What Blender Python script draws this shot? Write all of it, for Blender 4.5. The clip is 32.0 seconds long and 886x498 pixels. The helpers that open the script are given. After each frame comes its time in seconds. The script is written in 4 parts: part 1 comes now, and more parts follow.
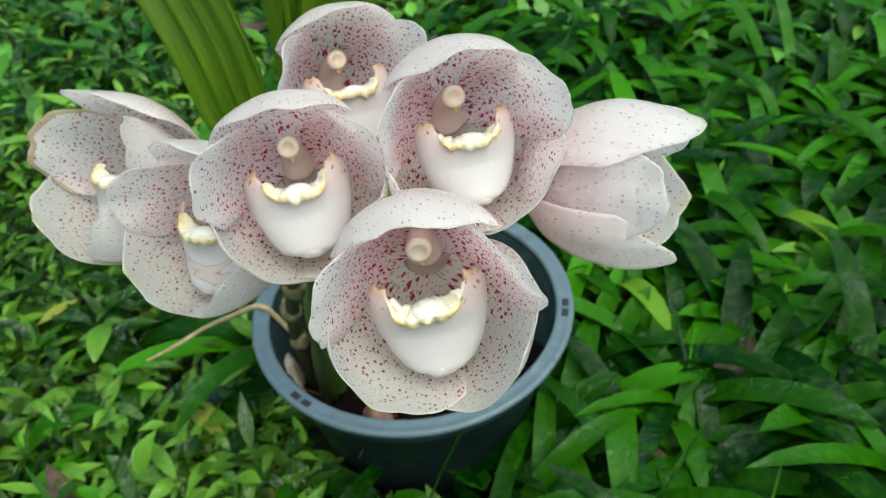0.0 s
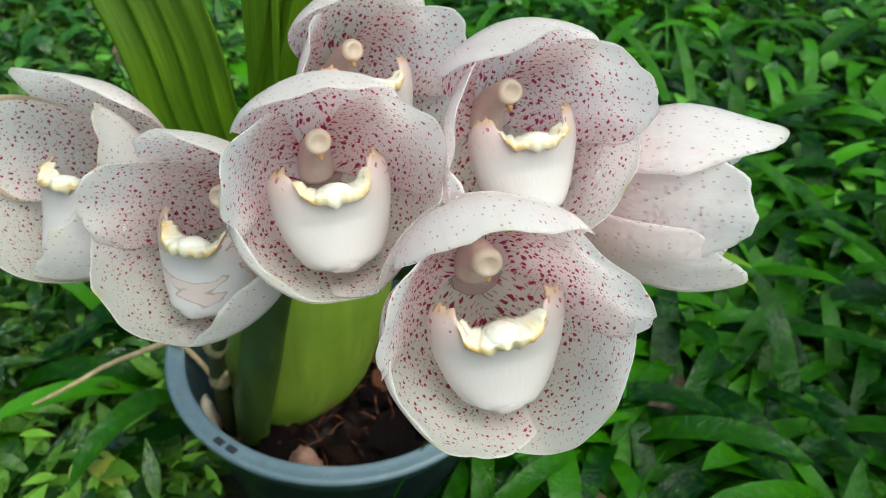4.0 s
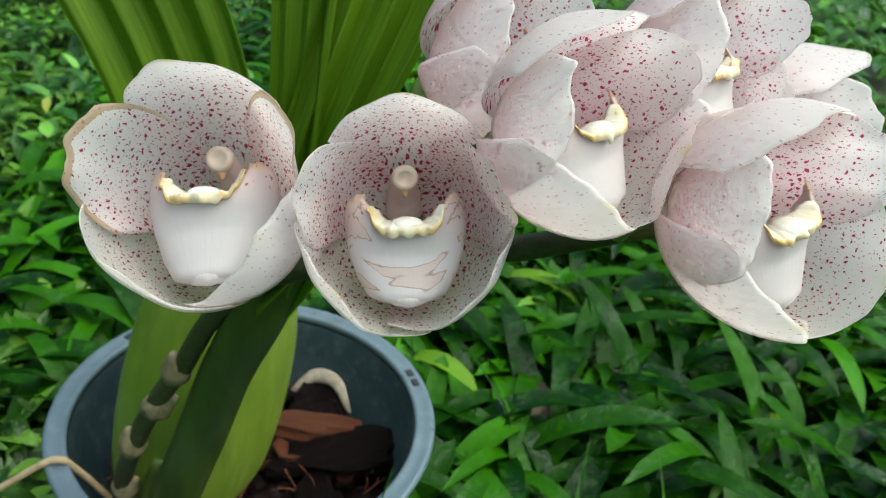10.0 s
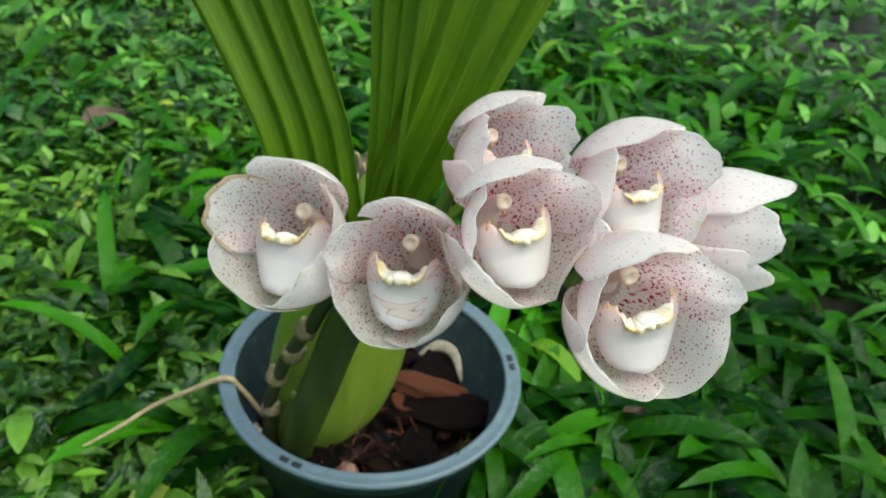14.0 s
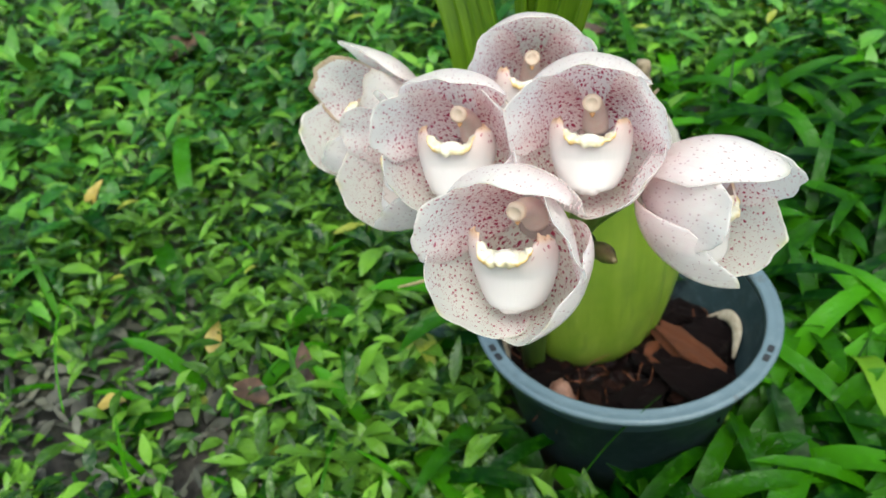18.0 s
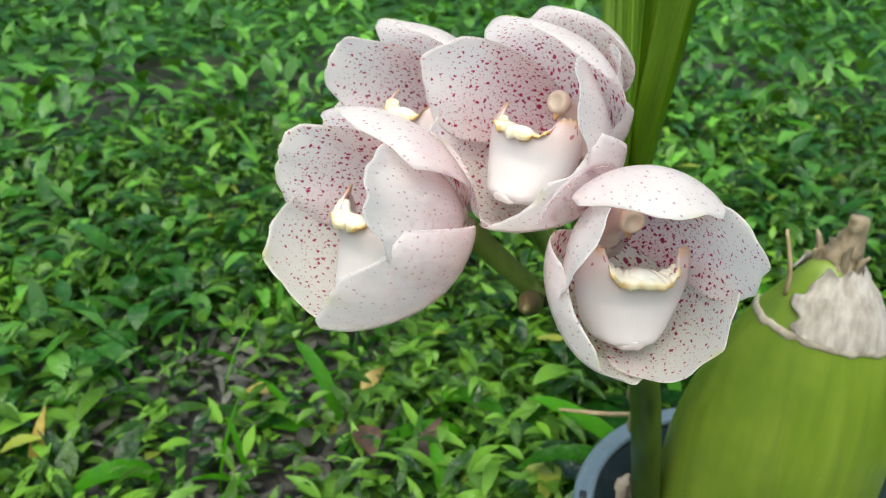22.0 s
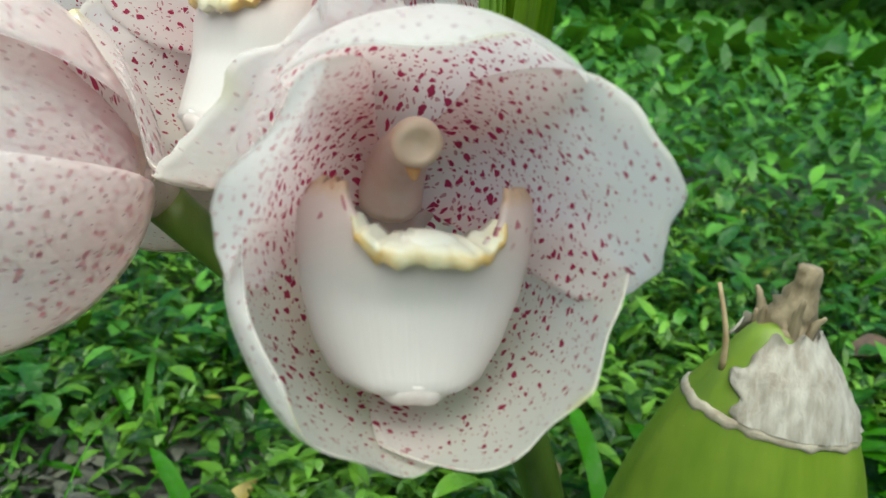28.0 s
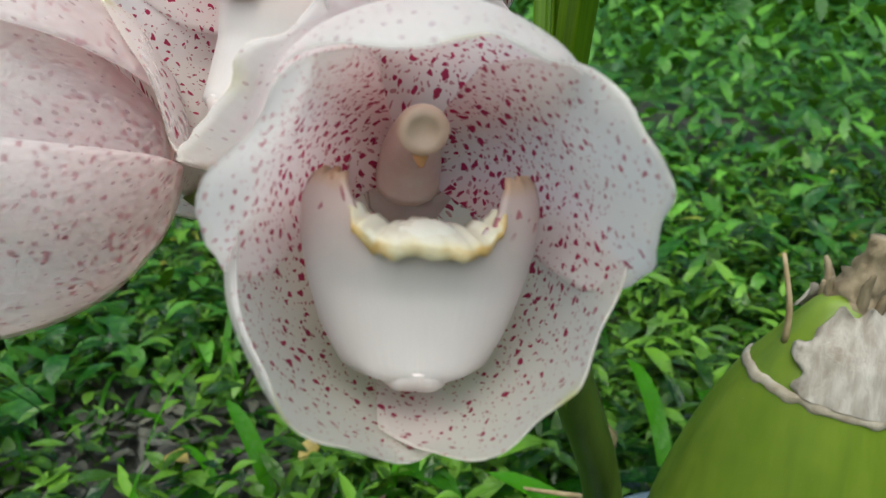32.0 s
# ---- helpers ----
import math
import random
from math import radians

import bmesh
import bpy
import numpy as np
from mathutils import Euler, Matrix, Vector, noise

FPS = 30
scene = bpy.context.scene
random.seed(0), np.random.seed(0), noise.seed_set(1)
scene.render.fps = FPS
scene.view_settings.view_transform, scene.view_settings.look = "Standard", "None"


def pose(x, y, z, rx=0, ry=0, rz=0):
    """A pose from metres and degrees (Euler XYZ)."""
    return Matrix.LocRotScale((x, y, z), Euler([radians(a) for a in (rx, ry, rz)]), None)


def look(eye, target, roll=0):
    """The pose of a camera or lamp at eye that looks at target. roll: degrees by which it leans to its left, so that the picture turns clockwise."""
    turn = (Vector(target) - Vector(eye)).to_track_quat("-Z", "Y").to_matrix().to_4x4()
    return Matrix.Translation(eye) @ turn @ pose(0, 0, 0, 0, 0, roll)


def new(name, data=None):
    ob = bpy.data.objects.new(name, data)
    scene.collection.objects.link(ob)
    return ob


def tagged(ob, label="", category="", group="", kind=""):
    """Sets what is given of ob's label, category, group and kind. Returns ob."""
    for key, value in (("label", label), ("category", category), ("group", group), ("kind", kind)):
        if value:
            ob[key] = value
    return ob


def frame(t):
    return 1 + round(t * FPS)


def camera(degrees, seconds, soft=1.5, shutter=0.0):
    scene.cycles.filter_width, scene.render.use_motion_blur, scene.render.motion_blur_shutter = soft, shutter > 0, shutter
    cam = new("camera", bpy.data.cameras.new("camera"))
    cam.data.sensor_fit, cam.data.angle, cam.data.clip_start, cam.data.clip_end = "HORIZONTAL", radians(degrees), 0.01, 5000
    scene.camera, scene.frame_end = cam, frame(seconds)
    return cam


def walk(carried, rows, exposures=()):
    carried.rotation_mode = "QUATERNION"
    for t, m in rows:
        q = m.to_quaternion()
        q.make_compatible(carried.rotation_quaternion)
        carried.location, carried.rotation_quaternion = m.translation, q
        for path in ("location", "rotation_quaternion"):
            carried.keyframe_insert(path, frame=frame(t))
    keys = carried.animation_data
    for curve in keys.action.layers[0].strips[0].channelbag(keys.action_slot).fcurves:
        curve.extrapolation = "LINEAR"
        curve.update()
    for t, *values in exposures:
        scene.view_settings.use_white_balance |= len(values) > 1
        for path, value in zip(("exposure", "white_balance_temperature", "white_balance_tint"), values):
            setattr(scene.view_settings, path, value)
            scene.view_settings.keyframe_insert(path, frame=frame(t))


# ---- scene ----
cam = camera(56.18, 32.0, soft=1.0)
PATH = [
    (0.0, pose(-0.0071, -0.2923, 0.3893, 48.03, 3.80, -8.29)),
    (0.5, pose(-0.0034, -0.2914, 0.3847, 48.78, 5.19, -5.44)),
    (1.0, pose(0.0102, -0.2964, 0.3830, 49.52, 5.77, -1.77)),
    (1.5, pose(0.0098, -0.2982, 0.3813, 50.20, 5.64, 1.47)),
    (2.0, pose(0.0044, -0.2933, 0.3803, 50.12, 5.20, 1.69)),
    (2.5, pose(-0.0010, -0.2887, 0.3767, 50.01, 2.94, -1.43)),
    (4.5, pose(-0.0516, -0.2694, 0.3679, 51.59, -4.19, -18.09)),
    (5.0, pose(-0.0656, -0.2688, 0.3643, 53.00, -5.39, -20.79)),
    (5.5, pose(-0.0782, -0.2671, 0.3668, 53.73, -5.44, -22.71)),
    (6.0, pose(-0.0823, -0.2690, 0.3677, 54.03, -5.02, -24.01)),
    (6.5, pose(-0.0850, -0.2676, 0.3684, 54.40, -5.11, -24.45)),
    (7.0, pose(-0.0835, -0.2641, 0.3647, 54.59, -5.02, -24.80)),
    (7.5, pose(-0.0917, -0.2636, 0.3642, 54.61, -5.39, -25.83)),
    (8.0, pose(-0.1028, -0.2609, 0.3609, 55.16, -6.35, -28.77)),
    (8.5, pose(-0.1179, -0.2521, 0.3573, 56.52, -7.29, -34.33)),
    (9.0, pose(-0.1190, -0.2448, 0.3530, 57.59, -7.06, -37.82)),
    (9.5, pose(-0.1244, -0.2431, 0.3481, 59.36, -7.03, -39.55)),
    (10.0, pose(-0.1255, -0.2422, 0.3436, 58.94, -6.79, -38.75)),
    (10.5, pose(-0.1190, -0.2420, 0.3470, 58.67, -7.11, -37.65)),
    (11.0, pose(-0.1184, -0.2424, 0.3470, 58.48, -6.82, -35.55)),
    (11.5, pose(-0.1237, -0.2422, 0.3396, 57.68, -7.21, -35.23)),
    (12.0, pose(-0.1204, -0.2457, 0.3490, 58.93, -6.97, -34.22)),
    (12.5, pose(-0.1194, -0.2511, 0.3514, 59.25, -6.67, -33.00)),
    (13.0, pose(-0.1243, -0.2637, 0.3709, 59.36, -6.82, -28.54)),
    (13.5, pose(-0.1259, -0.2777, 0.3887, 58.49, -8.55, -28.80)),
    (14.0, pose(-0.1109, -0.3058, 0.4050, 54.50, -4.94, -21.87)),
    (14.5, pose(-0.0847, -0.3157, 0.4078, 49.21, -1.40, -16.21)),
    (16.5, pose(-0.0133, -0.3287, 0.4152, 47.30, 6.75, -1.16)),
    (17.0, pose(0.0054, -0.3302, 0.4062, 48.28, 7.43, 5.18)),
    (17.5, pose(0.0156, -0.3322, 0.4041, 49.25, 7.90, 11.70)),
    (18.0, pose(0.0424, -0.3262, 0.4047, 50.55, 5.55, 19.05)),
    (18.5, pose(0.0642, -0.3308, 0.3982, 51.80, 3.69, 29.18)),
    (19.0, pose(0.1003, -0.3142, 0.3924, 52.62, 4.59, 33.90)),
    (19.5, pose(0.1021, -0.2974, 0.3857, 53.18, 3.36, 36.57)),
    (20.0, pose(0.1148, -0.2846, 0.3851, 54.74, 2.28, 38.87)),
    (20.5, pose(0.1193, -0.2760, 0.3795, 55.91, 2.40, 40.80)),
    (21.0, pose(0.1225, -0.2680, 0.3650, 57.73, 2.36, 45.48)),
    (21.5, pose(0.1170, -0.2644, 0.3580, 58.83, 0.99, 48.87)),
    (22.0, pose(0.1157, -0.2628, 0.3481, 63.18, -0.46, 52.00)),
    (22.5, pose(0.1177, -0.2546, 0.3369, 68.87, -0.31, 53.59)),
    (23.0, pose(0.1199, -0.2437, 0.3173, 70.50, -0.71, 53.98)),
    (23.5, pose(0.1250, -0.2293, 0.3164, 72.38, -0.16, 54.31)),
    (24.0, pose(0.1252, -0.2256, 0.3057, 74.01, -0.61, 53.96)),
    (24.5, pose(0.1279, -0.2204, 0.3041, 75.25, -0.10, 53.59)),
    (25.0, pose(0.1147, -0.2125, 0.2929, 75.59, -0.45, 50.73)),
    (25.5, pose(0.1083, -0.2126, 0.2933, 75.94, -0.95, 49.94)),
    (27.5, pose(0.0875, -0.2026, 0.3028, 71.75, -1.80, 48.12)),
    (28.0, pose(0.0880, -0.2037, 0.3037, 70.95, -2.16, 48.18)),
    (28.5, pose(0.0857, -0.2058, 0.3026, 70.88, -2.16, 47.76)),
    (29.0, pose(0.0954, -0.2035, 0.3114, 69.52, -1.49, 49.99)),
    (29.5, pose(0.0946, -0.2044, 0.3090, 69.23, -0.20, 53.22)),
    (30.0, pose(0.0897, -0.2018, 0.3071, 68.69, -0.40, 53.60)),
    (30.5, pose(0.0898, -0.2034, 0.3069, 68.46, -0.79, 53.93)),
    (31.0, pose(0.0891, -0.1997, 0.3070, 68.25, -0.96, 53.90)),
    (31.5, pose(0.0916, -0.1956, 0.3089, 67.91, -0.74, 53.79)),
    (32.0, pose(0.0914, -0.1985, 0.3064, 67.84, -0.78, 53.47)),
]
walk(cam, PATH, exposures=[(0.0, 0.40, 6240, -6), (11.0, 0.52, 6320, -3), (14.0, 0.50, 6300, -5), (18.0, 0.69, 6320, -2), (21.0, 0.64, 6380, 2), (25.0, 0.44, 6440, 1), (28.5, 0.44, 6320, -9), (30.5, 0.16, 6320, 0), (32.0, 0.22, 6320, 0)])
cam.data.dof.use_dof = True
cam.data.dof.focus_distance = 0.115
cam.data.dof.aperture_fstop = 58.0

# ---- light: an overcast sky ----
world = bpy.data.worlds.new("sky")
scene.world = world
world.use_nodes = True
wn, wl = world.node_tree.nodes, world.node_tree.links
sky = wn.new("ShaderNodeTexSky")
sky.sky_type, sky.sun_disc = "NISHITA", False
sky.sun_elevation, sky.sun_rotation = radians(64), radians(145)
sky.air_density, sky.dust_density, sky.ozone_density = 1.0, 4.0, 0.6
wl.new(sky.outputs[0], wn["Background"].inputs[0])
wn["Background"].inputs[1].default_value = 0.165
sun = new("sun", bpy.data.lights.new("sun", "SUN"))
sun.data.energy, sun.data.angle, sun.data.color = 2.35, radians(85), (1.0, 0.975, 0.93)
sun.matrix_world = look((0.75, -1.05, 2.6), (0, 0, 0))

# ---- materials ----


class Mat:
    """A small node builder."""

    def __init__(self, name, rough=0.5, spec=0.5, sss=0.0, radius=(1.0, 0.6, 0.4), scale=0.003):
        self.m = bpy.data.materials.new(name)
        self.m.use_nodes = True
        self.t = self.m.node_tree
        self.p = self.t.nodes["Principled BSDF"]
        self.p.inputs["Roughness"].default_value = rough
        self.p.inputs["Specular IOR Level"].default_value = spec
        if sss:
            self.p.inputs["Subsurface Weight"].default_value = sss
            self.p.inputs["Subsurface Radius"].default_value = radius
            self.p.inputs["Subsurface Scale"].default_value = scale

    def node(self, kind, **ins):
        n = self.t.nodes.new(kind)
        for k, v in ins.items():
            self.put(n.inputs[k.replace("_", " ")], v)
        return n

    def put(self, socket, v):
        if isinstance(v, bpy.types.NodeSocket):
            self.t.links.new(v, socket)
        else:
            socket.default_value = v

    def coord(self, out="Object"):
        return self.t.nodes.new("ShaderNodeTexCoord").outputs[out]

    def attr(self, name):
        n = self.t.nodes.new("ShaderNodeAttribute")
        n.attribute_name = name
        return n

    def scaled(self, vec, s):
        n = self.t.nodes.new("ShaderNodeMapping")
        self.put(n.inputs["Vector"], vec)
        n.inputs["Scale"].default_value = s
        return n.outputs[0]

    def noise(self, vec, scale, detail=4.0, rough=0.6):
        n = self.node("ShaderNodeTexNoise", Scale=scale, Detail=detail, Roughness=rough)
        if vec is not None:
            self.put(n.inputs["Vector"], vec)
        return n.outputs[0]

    def math(self, op, a, b=0.0, c=0.0, clamp=False):
        n = self.t.nodes.new("ShaderNodeMath")
        n.operation, n.use_clamp = op, clamp
        for i, v in enumerate((a, b, c)):
            self.put(n.inputs[i], v)
        return n.outputs[0]

    def ramp(self, fac, stops):
        n = self.t.nodes.new("ShaderNodeValToRGB")
        self.put(n.inputs[0], fac)
        e = n.color_ramp.elements
        while len(e) < len(stops):
            e.new(0.5)
        for el, (pos, col) in zip(e, stops):
            el.position = pos
            el.color = (*col, 1) if not isinstance(col, (int, float)) else (col, col, col, 1)
        return n.outputs[0]

    def mix(self, fac, a, b, blend="MIX"):
        n = self.t.nodes.new("ShaderNodeMix")
        n.data_type, n.blend_type = "RGBA", blend
        self.put(n.inputs[0], fac)
        for i, v in ((6, a), (7, b)):
            self.put(n.inputs[i], (*v, 1) if isinstance(v, tuple) and len(v) == 3 else v)
        return n.outputs[2]

    def color(self, v):
        self.put(self.p.inputs["Base Color"], v)
        return self

    def rough(self, v):
        self.put(self.p.inputs["Roughness"], v)
        return self

    def bump(self, h, strength=0.3, dist=0.001):
        n = self.node("ShaderNodeBump", Strength=strength, Distance=dist, Height=h)
        self.put(self.p.inputs["Normal"], n.outputs[0])
        return self

    def thin(self, fac, col):
        """Light passes through: part of the surface is translucent."""
        tr = self.t.nodes.new("ShaderNodeBsdfTranslucent")
        self.put(tr.inputs[0], (*col, 1) if isinstance(col, tuple) else col)
        ms = self.t.nodes.new("ShaderNodeMixShader")
        ms.inputs[0].default_value = fac
        self.t.links.new(self.p.outputs[0], ms.inputs[1])
        self.t.links.new(tr.outputs[0], ms.inputs[2])
        self.t.links.new(ms.outputs[0], self.t.nodes["Material Output"].inputs[0])
        return self

    def sheer(self, fac):
        """A thin waxy skin that lets the layer below show through."""
        tr = self.t.nodes.new("ShaderNodeBsdfTransparent")
        ms = self.t.nodes.new("ShaderNodeMixShader")
        ms.inputs[0].default_value = fac
        out = self.t.nodes["Material Output"].inputs[0]
        self.t.links.new(out.links[0].from_socket, ms.inputs[1])
        self.t.links.new(tr.outputs[0], ms.inputs[2])
        self.t.links.new(ms.outputs[0], out)
        return self

    def random(self):
        return self.t.nodes.new("ShaderNodeObjectInfo").outputs["Random"]

    def island(self):
        return self.t.nodes.new("ShaderNodeNewGeometry").outputs["Random Per Island"]


def petal_inner(name, dens, flush, tip, edge_width=0.985, edge_mix=0.45, apex=None, far=0.30):
    """Waxy white petal with crimson speckles and a rosy flush towards the heart; the UV map is in centimetres."""
    k = Mat(name, 0.42, 0.4)
    uv, along, across = k.coord("UV"), k.attr("along").outputs["Fac"], k.attr("across").outputs["Fac"]
    wob = k.node("ShaderNodeVectorMath")
    wob.operation = "ADD"
    wn3 = k.node("ShaderNodeTexNoise", Scale=9.0, Detail=1.0)
    k.put(wn3.inputs["Vector"], uv)
    sc = k.scaled(wn3.outputs["Color"], (0.12, 0.12, 0.12))
    k.put(wob.inputs[0], uv)
    k.put(wob.inputs[1], sc)
    masks = []
    for scale, size in ((9.0, 0.25), (15.5, 0.22)):
        v = k.node("ShaderNodeTexVoronoi", Scale=scale, Randomness=0.9)
        v.voronoi_dimensions = "2D"
        k.put(v.inputs["Vector"], k.scaled(wob.outputs[0], (1.0, 0.68, 1.0)))
        cell = k.node("ShaderNodeSeparateColor")
        k.put(cell.inputs[0], v.outputs["Color"])
        # spots grow rarer towards the margin
        keep = k.math("LESS_THAN", cell.outputs[0], k.ramp(along, [(0.1, 0.98 * dens), (0.5, 0.9 * dens), (0.76, (0.5 + far) * dens), (0.95, (0.1 + far) * dens)]))
        rad = k.math("MULTIPLY", k.math("MULTIPLY", k.math("ADD", k.math("MULTIPLY", cell.outputs[1], 0.8), 0.35), size), k.ramp(along, [(0.15, 1.0), (0.45, 0.78), (0.9, 0.62)]))
        rad = k.math("MULTIPLY", rad, 1.3)
        edge = k.math("SUBTRACT", 1.0, k.math("DIVIDE", v.outputs["Distance"], rad), clamp=True)
        masks.append(k.math("MULTIPLY", k.math("MULTIPLY", edge, 5.0, clamp=True), keep))
    spot = k.math("MAXIMUM", masks[0], k.math("MULTIPLY", masks[1], 0.65))
    n1 = k.noise(uv, 1.6, 3.0)
    rosy = k.math("MULTIPLY", k.ramp(along, [(0.0, 0.7), (0.25, 1.0), (0.52, 0.55), (0.78, 0.04)]), k.math("MULTIPLY_ADD", n1, 1.6, -0.25, clamp=True))
    base = k.mix(k.math("MULTIPLY", rosy, flush), (0.94, 0.905, 0.895), (0.92, 0.56, 0.58))
    base = k.mix(k.ramp(k.noise(k.scaled(uv, (9.0, 0.8, 1.0)), 3.0), [(0.4, 0.0), (0.8, 0.08)]), base, (0.86, 0.76, 0.74))
    ink = k.mix(k.noise(uv, 2.3, 1.0), (0.33, 0.015, 0.075), (0.55, 0.012, 0.105))
    base = k.mix(k.math("MULTIPLY", spot, 0.97), base, ink)
    rim = k.math("MULTIPLY", k.math("GREATER_THAN", k.math("ADD", across, k.math("MULTIPLY", k.noise(uv, 5.0), 0.06)), edge_width), k.ramp(along, [(0.45, 0.0), (0.7, edge_mix)]))
    base = k.mix(rim, base, tip)
    if apex:
        base = k.mix(k.math("MULTIPLY", k.attr("tip").outputs["Fac"], 0.75), base, apex)
    k.color(base).rough(k.math("MULTIPLY_ADD", k.noise(uv, 6.0), 0.25, 0.3)).thin(0.66, base)
    k.bump(k.math("ADD", k.noise(k.scaled(uv, (14.0, 1.2, 1.0)), 2.0), k.math("MULTIPLY", k.noise(uv, 22.0), 0.5)), 0.25, 0.0004)
    return k.m


def petal_outer():
    k = Mat("petal_outside", 0.42, 0.4)
    uv, along = k.coord("UV"), k.attr("along").outputs["Fac"]
    base = k.mix(k.ramp(along, [(0.05, 0.9), (0.35, 0.45), (0.60, 0.0)]), (0.935, 0.905, 0.90), (0.90, 0.72, 0.71))
    base = k.mix(k.ramp(k.noise(uv, 0.9, 3.0), [(0.42, 0.0), (0.7, 0.40)]), base, (0.93, 0.82, 0.80))
    vein = k.ramp(k.noise(k.scaled(uv, (7.0, 0.7, 1.0)), 2.0, 3.0), [(0.42, 0.0), (0.72, 0.24)])
    base = k.mix(vein, base, (0.76, 0.63, 0.59))
    v = k.node("ShaderNodeTexVoronoi", Scale=8.0)
    v.voronoi_dimensions = "2D"
    k.put(v.inputs["Vector"], k.scaled(uv, (1.2, 0.6, 1.0)))
    cell = k.node("ShaderNodeSeparateColor")
    k.put(cell.inputs[0], v.outputs["Color"])
    dot = k.math("MULTIPLY", k.math("LESS_THAN", v.outputs["Distance"], k.math("MULTIPLY", cell.outputs[1], 0.20)), k.math("LESS_THAN", cell.outputs[0], 0.7))
    base = k.mix(k.math("MULTIPLY", dot, 0.75), base, (0.42, 0.25, 0.28))
    stain = k.ramp(k.noise(uv, 4.0, 6.0, 0.75), [(0.62, 0.0), (0.72, 0.4)])
    base = k.mix(stain, base, (0.55, 0.40, 0.27))
    k.color(base).rough(k.math("MULTIPLY_ADD", k.noise(uv, 6.0), 0.25, 0.3)).thin(0.4, base).sheer(0.55)
    k.bump(k.math("ADD", k.noise(k.scaled(uv, (12.0, 1.0, 1.0)), 2.0), k.math("MULTIPLY", k.noise(uv, 20.0), 0.5)), 0.25, 0.0004)
    return k.m


M_SEPAL = petal_inner("spotted_sepal", 0.80, 0.34, (0.88, 0.84, 0.76), 0.985, 0.35, apex=(0.62, 0.62, 0.20), far=0.16)
M_PETAL = petal_inner("spotted_petal", 1.0, 0.55, (0.86, 0.80, 0.74), 0.985, 0.3, far=0.20)
M_BROWNED = petal_inner("browned_petal", 0.88, 0.35, (0.58, 0.40, 0.21), 0.965, 0.75)
M_OUT = petal_outer()


def lip_mat(name, bruised):
    k = Mat(name, 0.30, 0.4)
    uv, al = k.coord("UV"), k.attr("along").outputs["Fac"]
    c = k.mix(k.ramp(al, [(0.52, 0.0), (0.90, 0.8)]), (0.755, 0.715, 0.70), (0.73, 0.54, 0.50))
    v = k.node("ShaderNodeTexVoronoi", Scale=5.0)
    v.voronoi_dimensions = "2D"
    k.put(v.inputs["Vector"], uv)
    cell = k.node("ShaderNodeSeparateColor")
    k.put(cell.inputs[0], v.outputs["Color"])
    dot = k.math("MULTIPLY", k.math("LESS_THAN", v.outputs["Distance"], k.math("MULTIPLY", cell.outputs[1], 0.22)), k.ramp(al, [(0.7, 0.0), (0.76, 0.8)]))
    c = k.mix(dot, c, (0.40, 0.06, 0.11))
    c = k.mix(k.ramp(k.noise(k.scaled(uv, (8.0, 0.6, 1.0)), 2.0), [(0.45, 0.0), (0.8, 0.2)]), c, (0.66, 0.64, 0.61))
    c = k.mix(k.math("MULTIPLY", k.ramp(k.math("ADD", al, k.math("MULTIPLY_ADD", k.noise(uv, 5.0), 0.08, -0.04)), [(0.88, 0.0), (0.94, 1.0)]), 0.7), c, (0.70, 0.47, 0.27))
    if bruised:
        b = k.noise(k.scaled(uv, (0.8, 2.0, 1.0)), 1.1, 1.5, 0.4)
        c = k.mix(k.ramp(b, [(0.555, 0.0), (0.57, 0.6)]), c, (0.74, 0.58, 0.50))
        c = k.mix(k.ramp(b, [(0.542, 0.0), (0.558, 0.8), (0.575, 0.0)]), c, (0.42, 0.22, 0.13))
    k.color(c).bump(k.noise(k.scaled(uv, (10.0, 0.8, 1.0)), 2.0), 0.2, 0.0004).thin(0.3, c)
    return k.m


def plain(name, col, col2, scale=400.0, rough=0.5, bump=0.3, dist=0.0004, sss=0.0, stretch=(1, 1, 1), lo=0.35, hi=0.65, spec=0.5):
    """Two tones mixed by fine grain, with a coarse drift over it."""
    k = Mat(name, rough, spec, sss)
    co = k.scaled(k.coord(), stretch)
    c = k.mix(k.ramp(k.noise(co, scale, 5.0), [(lo, 0.0), (hi, 1.0)]), col, col2)
    c = k.mix(k.math("MULTIPLY", k.noise(co, scale * 0.12, 2.0), 0.3), c, tuple(v * 0.6 for v in col))
    k.color(c).rough(k.math("MULTIPLY_ADD", k.noise(co, scale * 0.5), 0.3, rough - 0.15))
    k.bump(k.noise(co, scale * 1.5, 4.0), bump, dist)
    return k.m


M_LIP, M_BRUISED = lip_mat("white_lip", False), lip_mat("bruised_lip", True)


def crest_mat():
    k = Mat("cream_crest", 0.36, 0.4)
    co = k.coord()
    f = k.math("ADD", k.attr("along").outputs["Fac"], k.math("MULTIPLY_ADD", k.noise(co, 500.0, 3.0), 0.9, -0.45))
    c = k.ramp(f, [(0.25, (0.68, 0.65, 0.54)), (0.65, (0.66, 0.58, 0.38)), (0.98, (0.60, 0.40, 0.14))])
    k.color(c).bump(k.noise(co, 900.0, 4.0), 0.4, 0.0004)
    return k.m


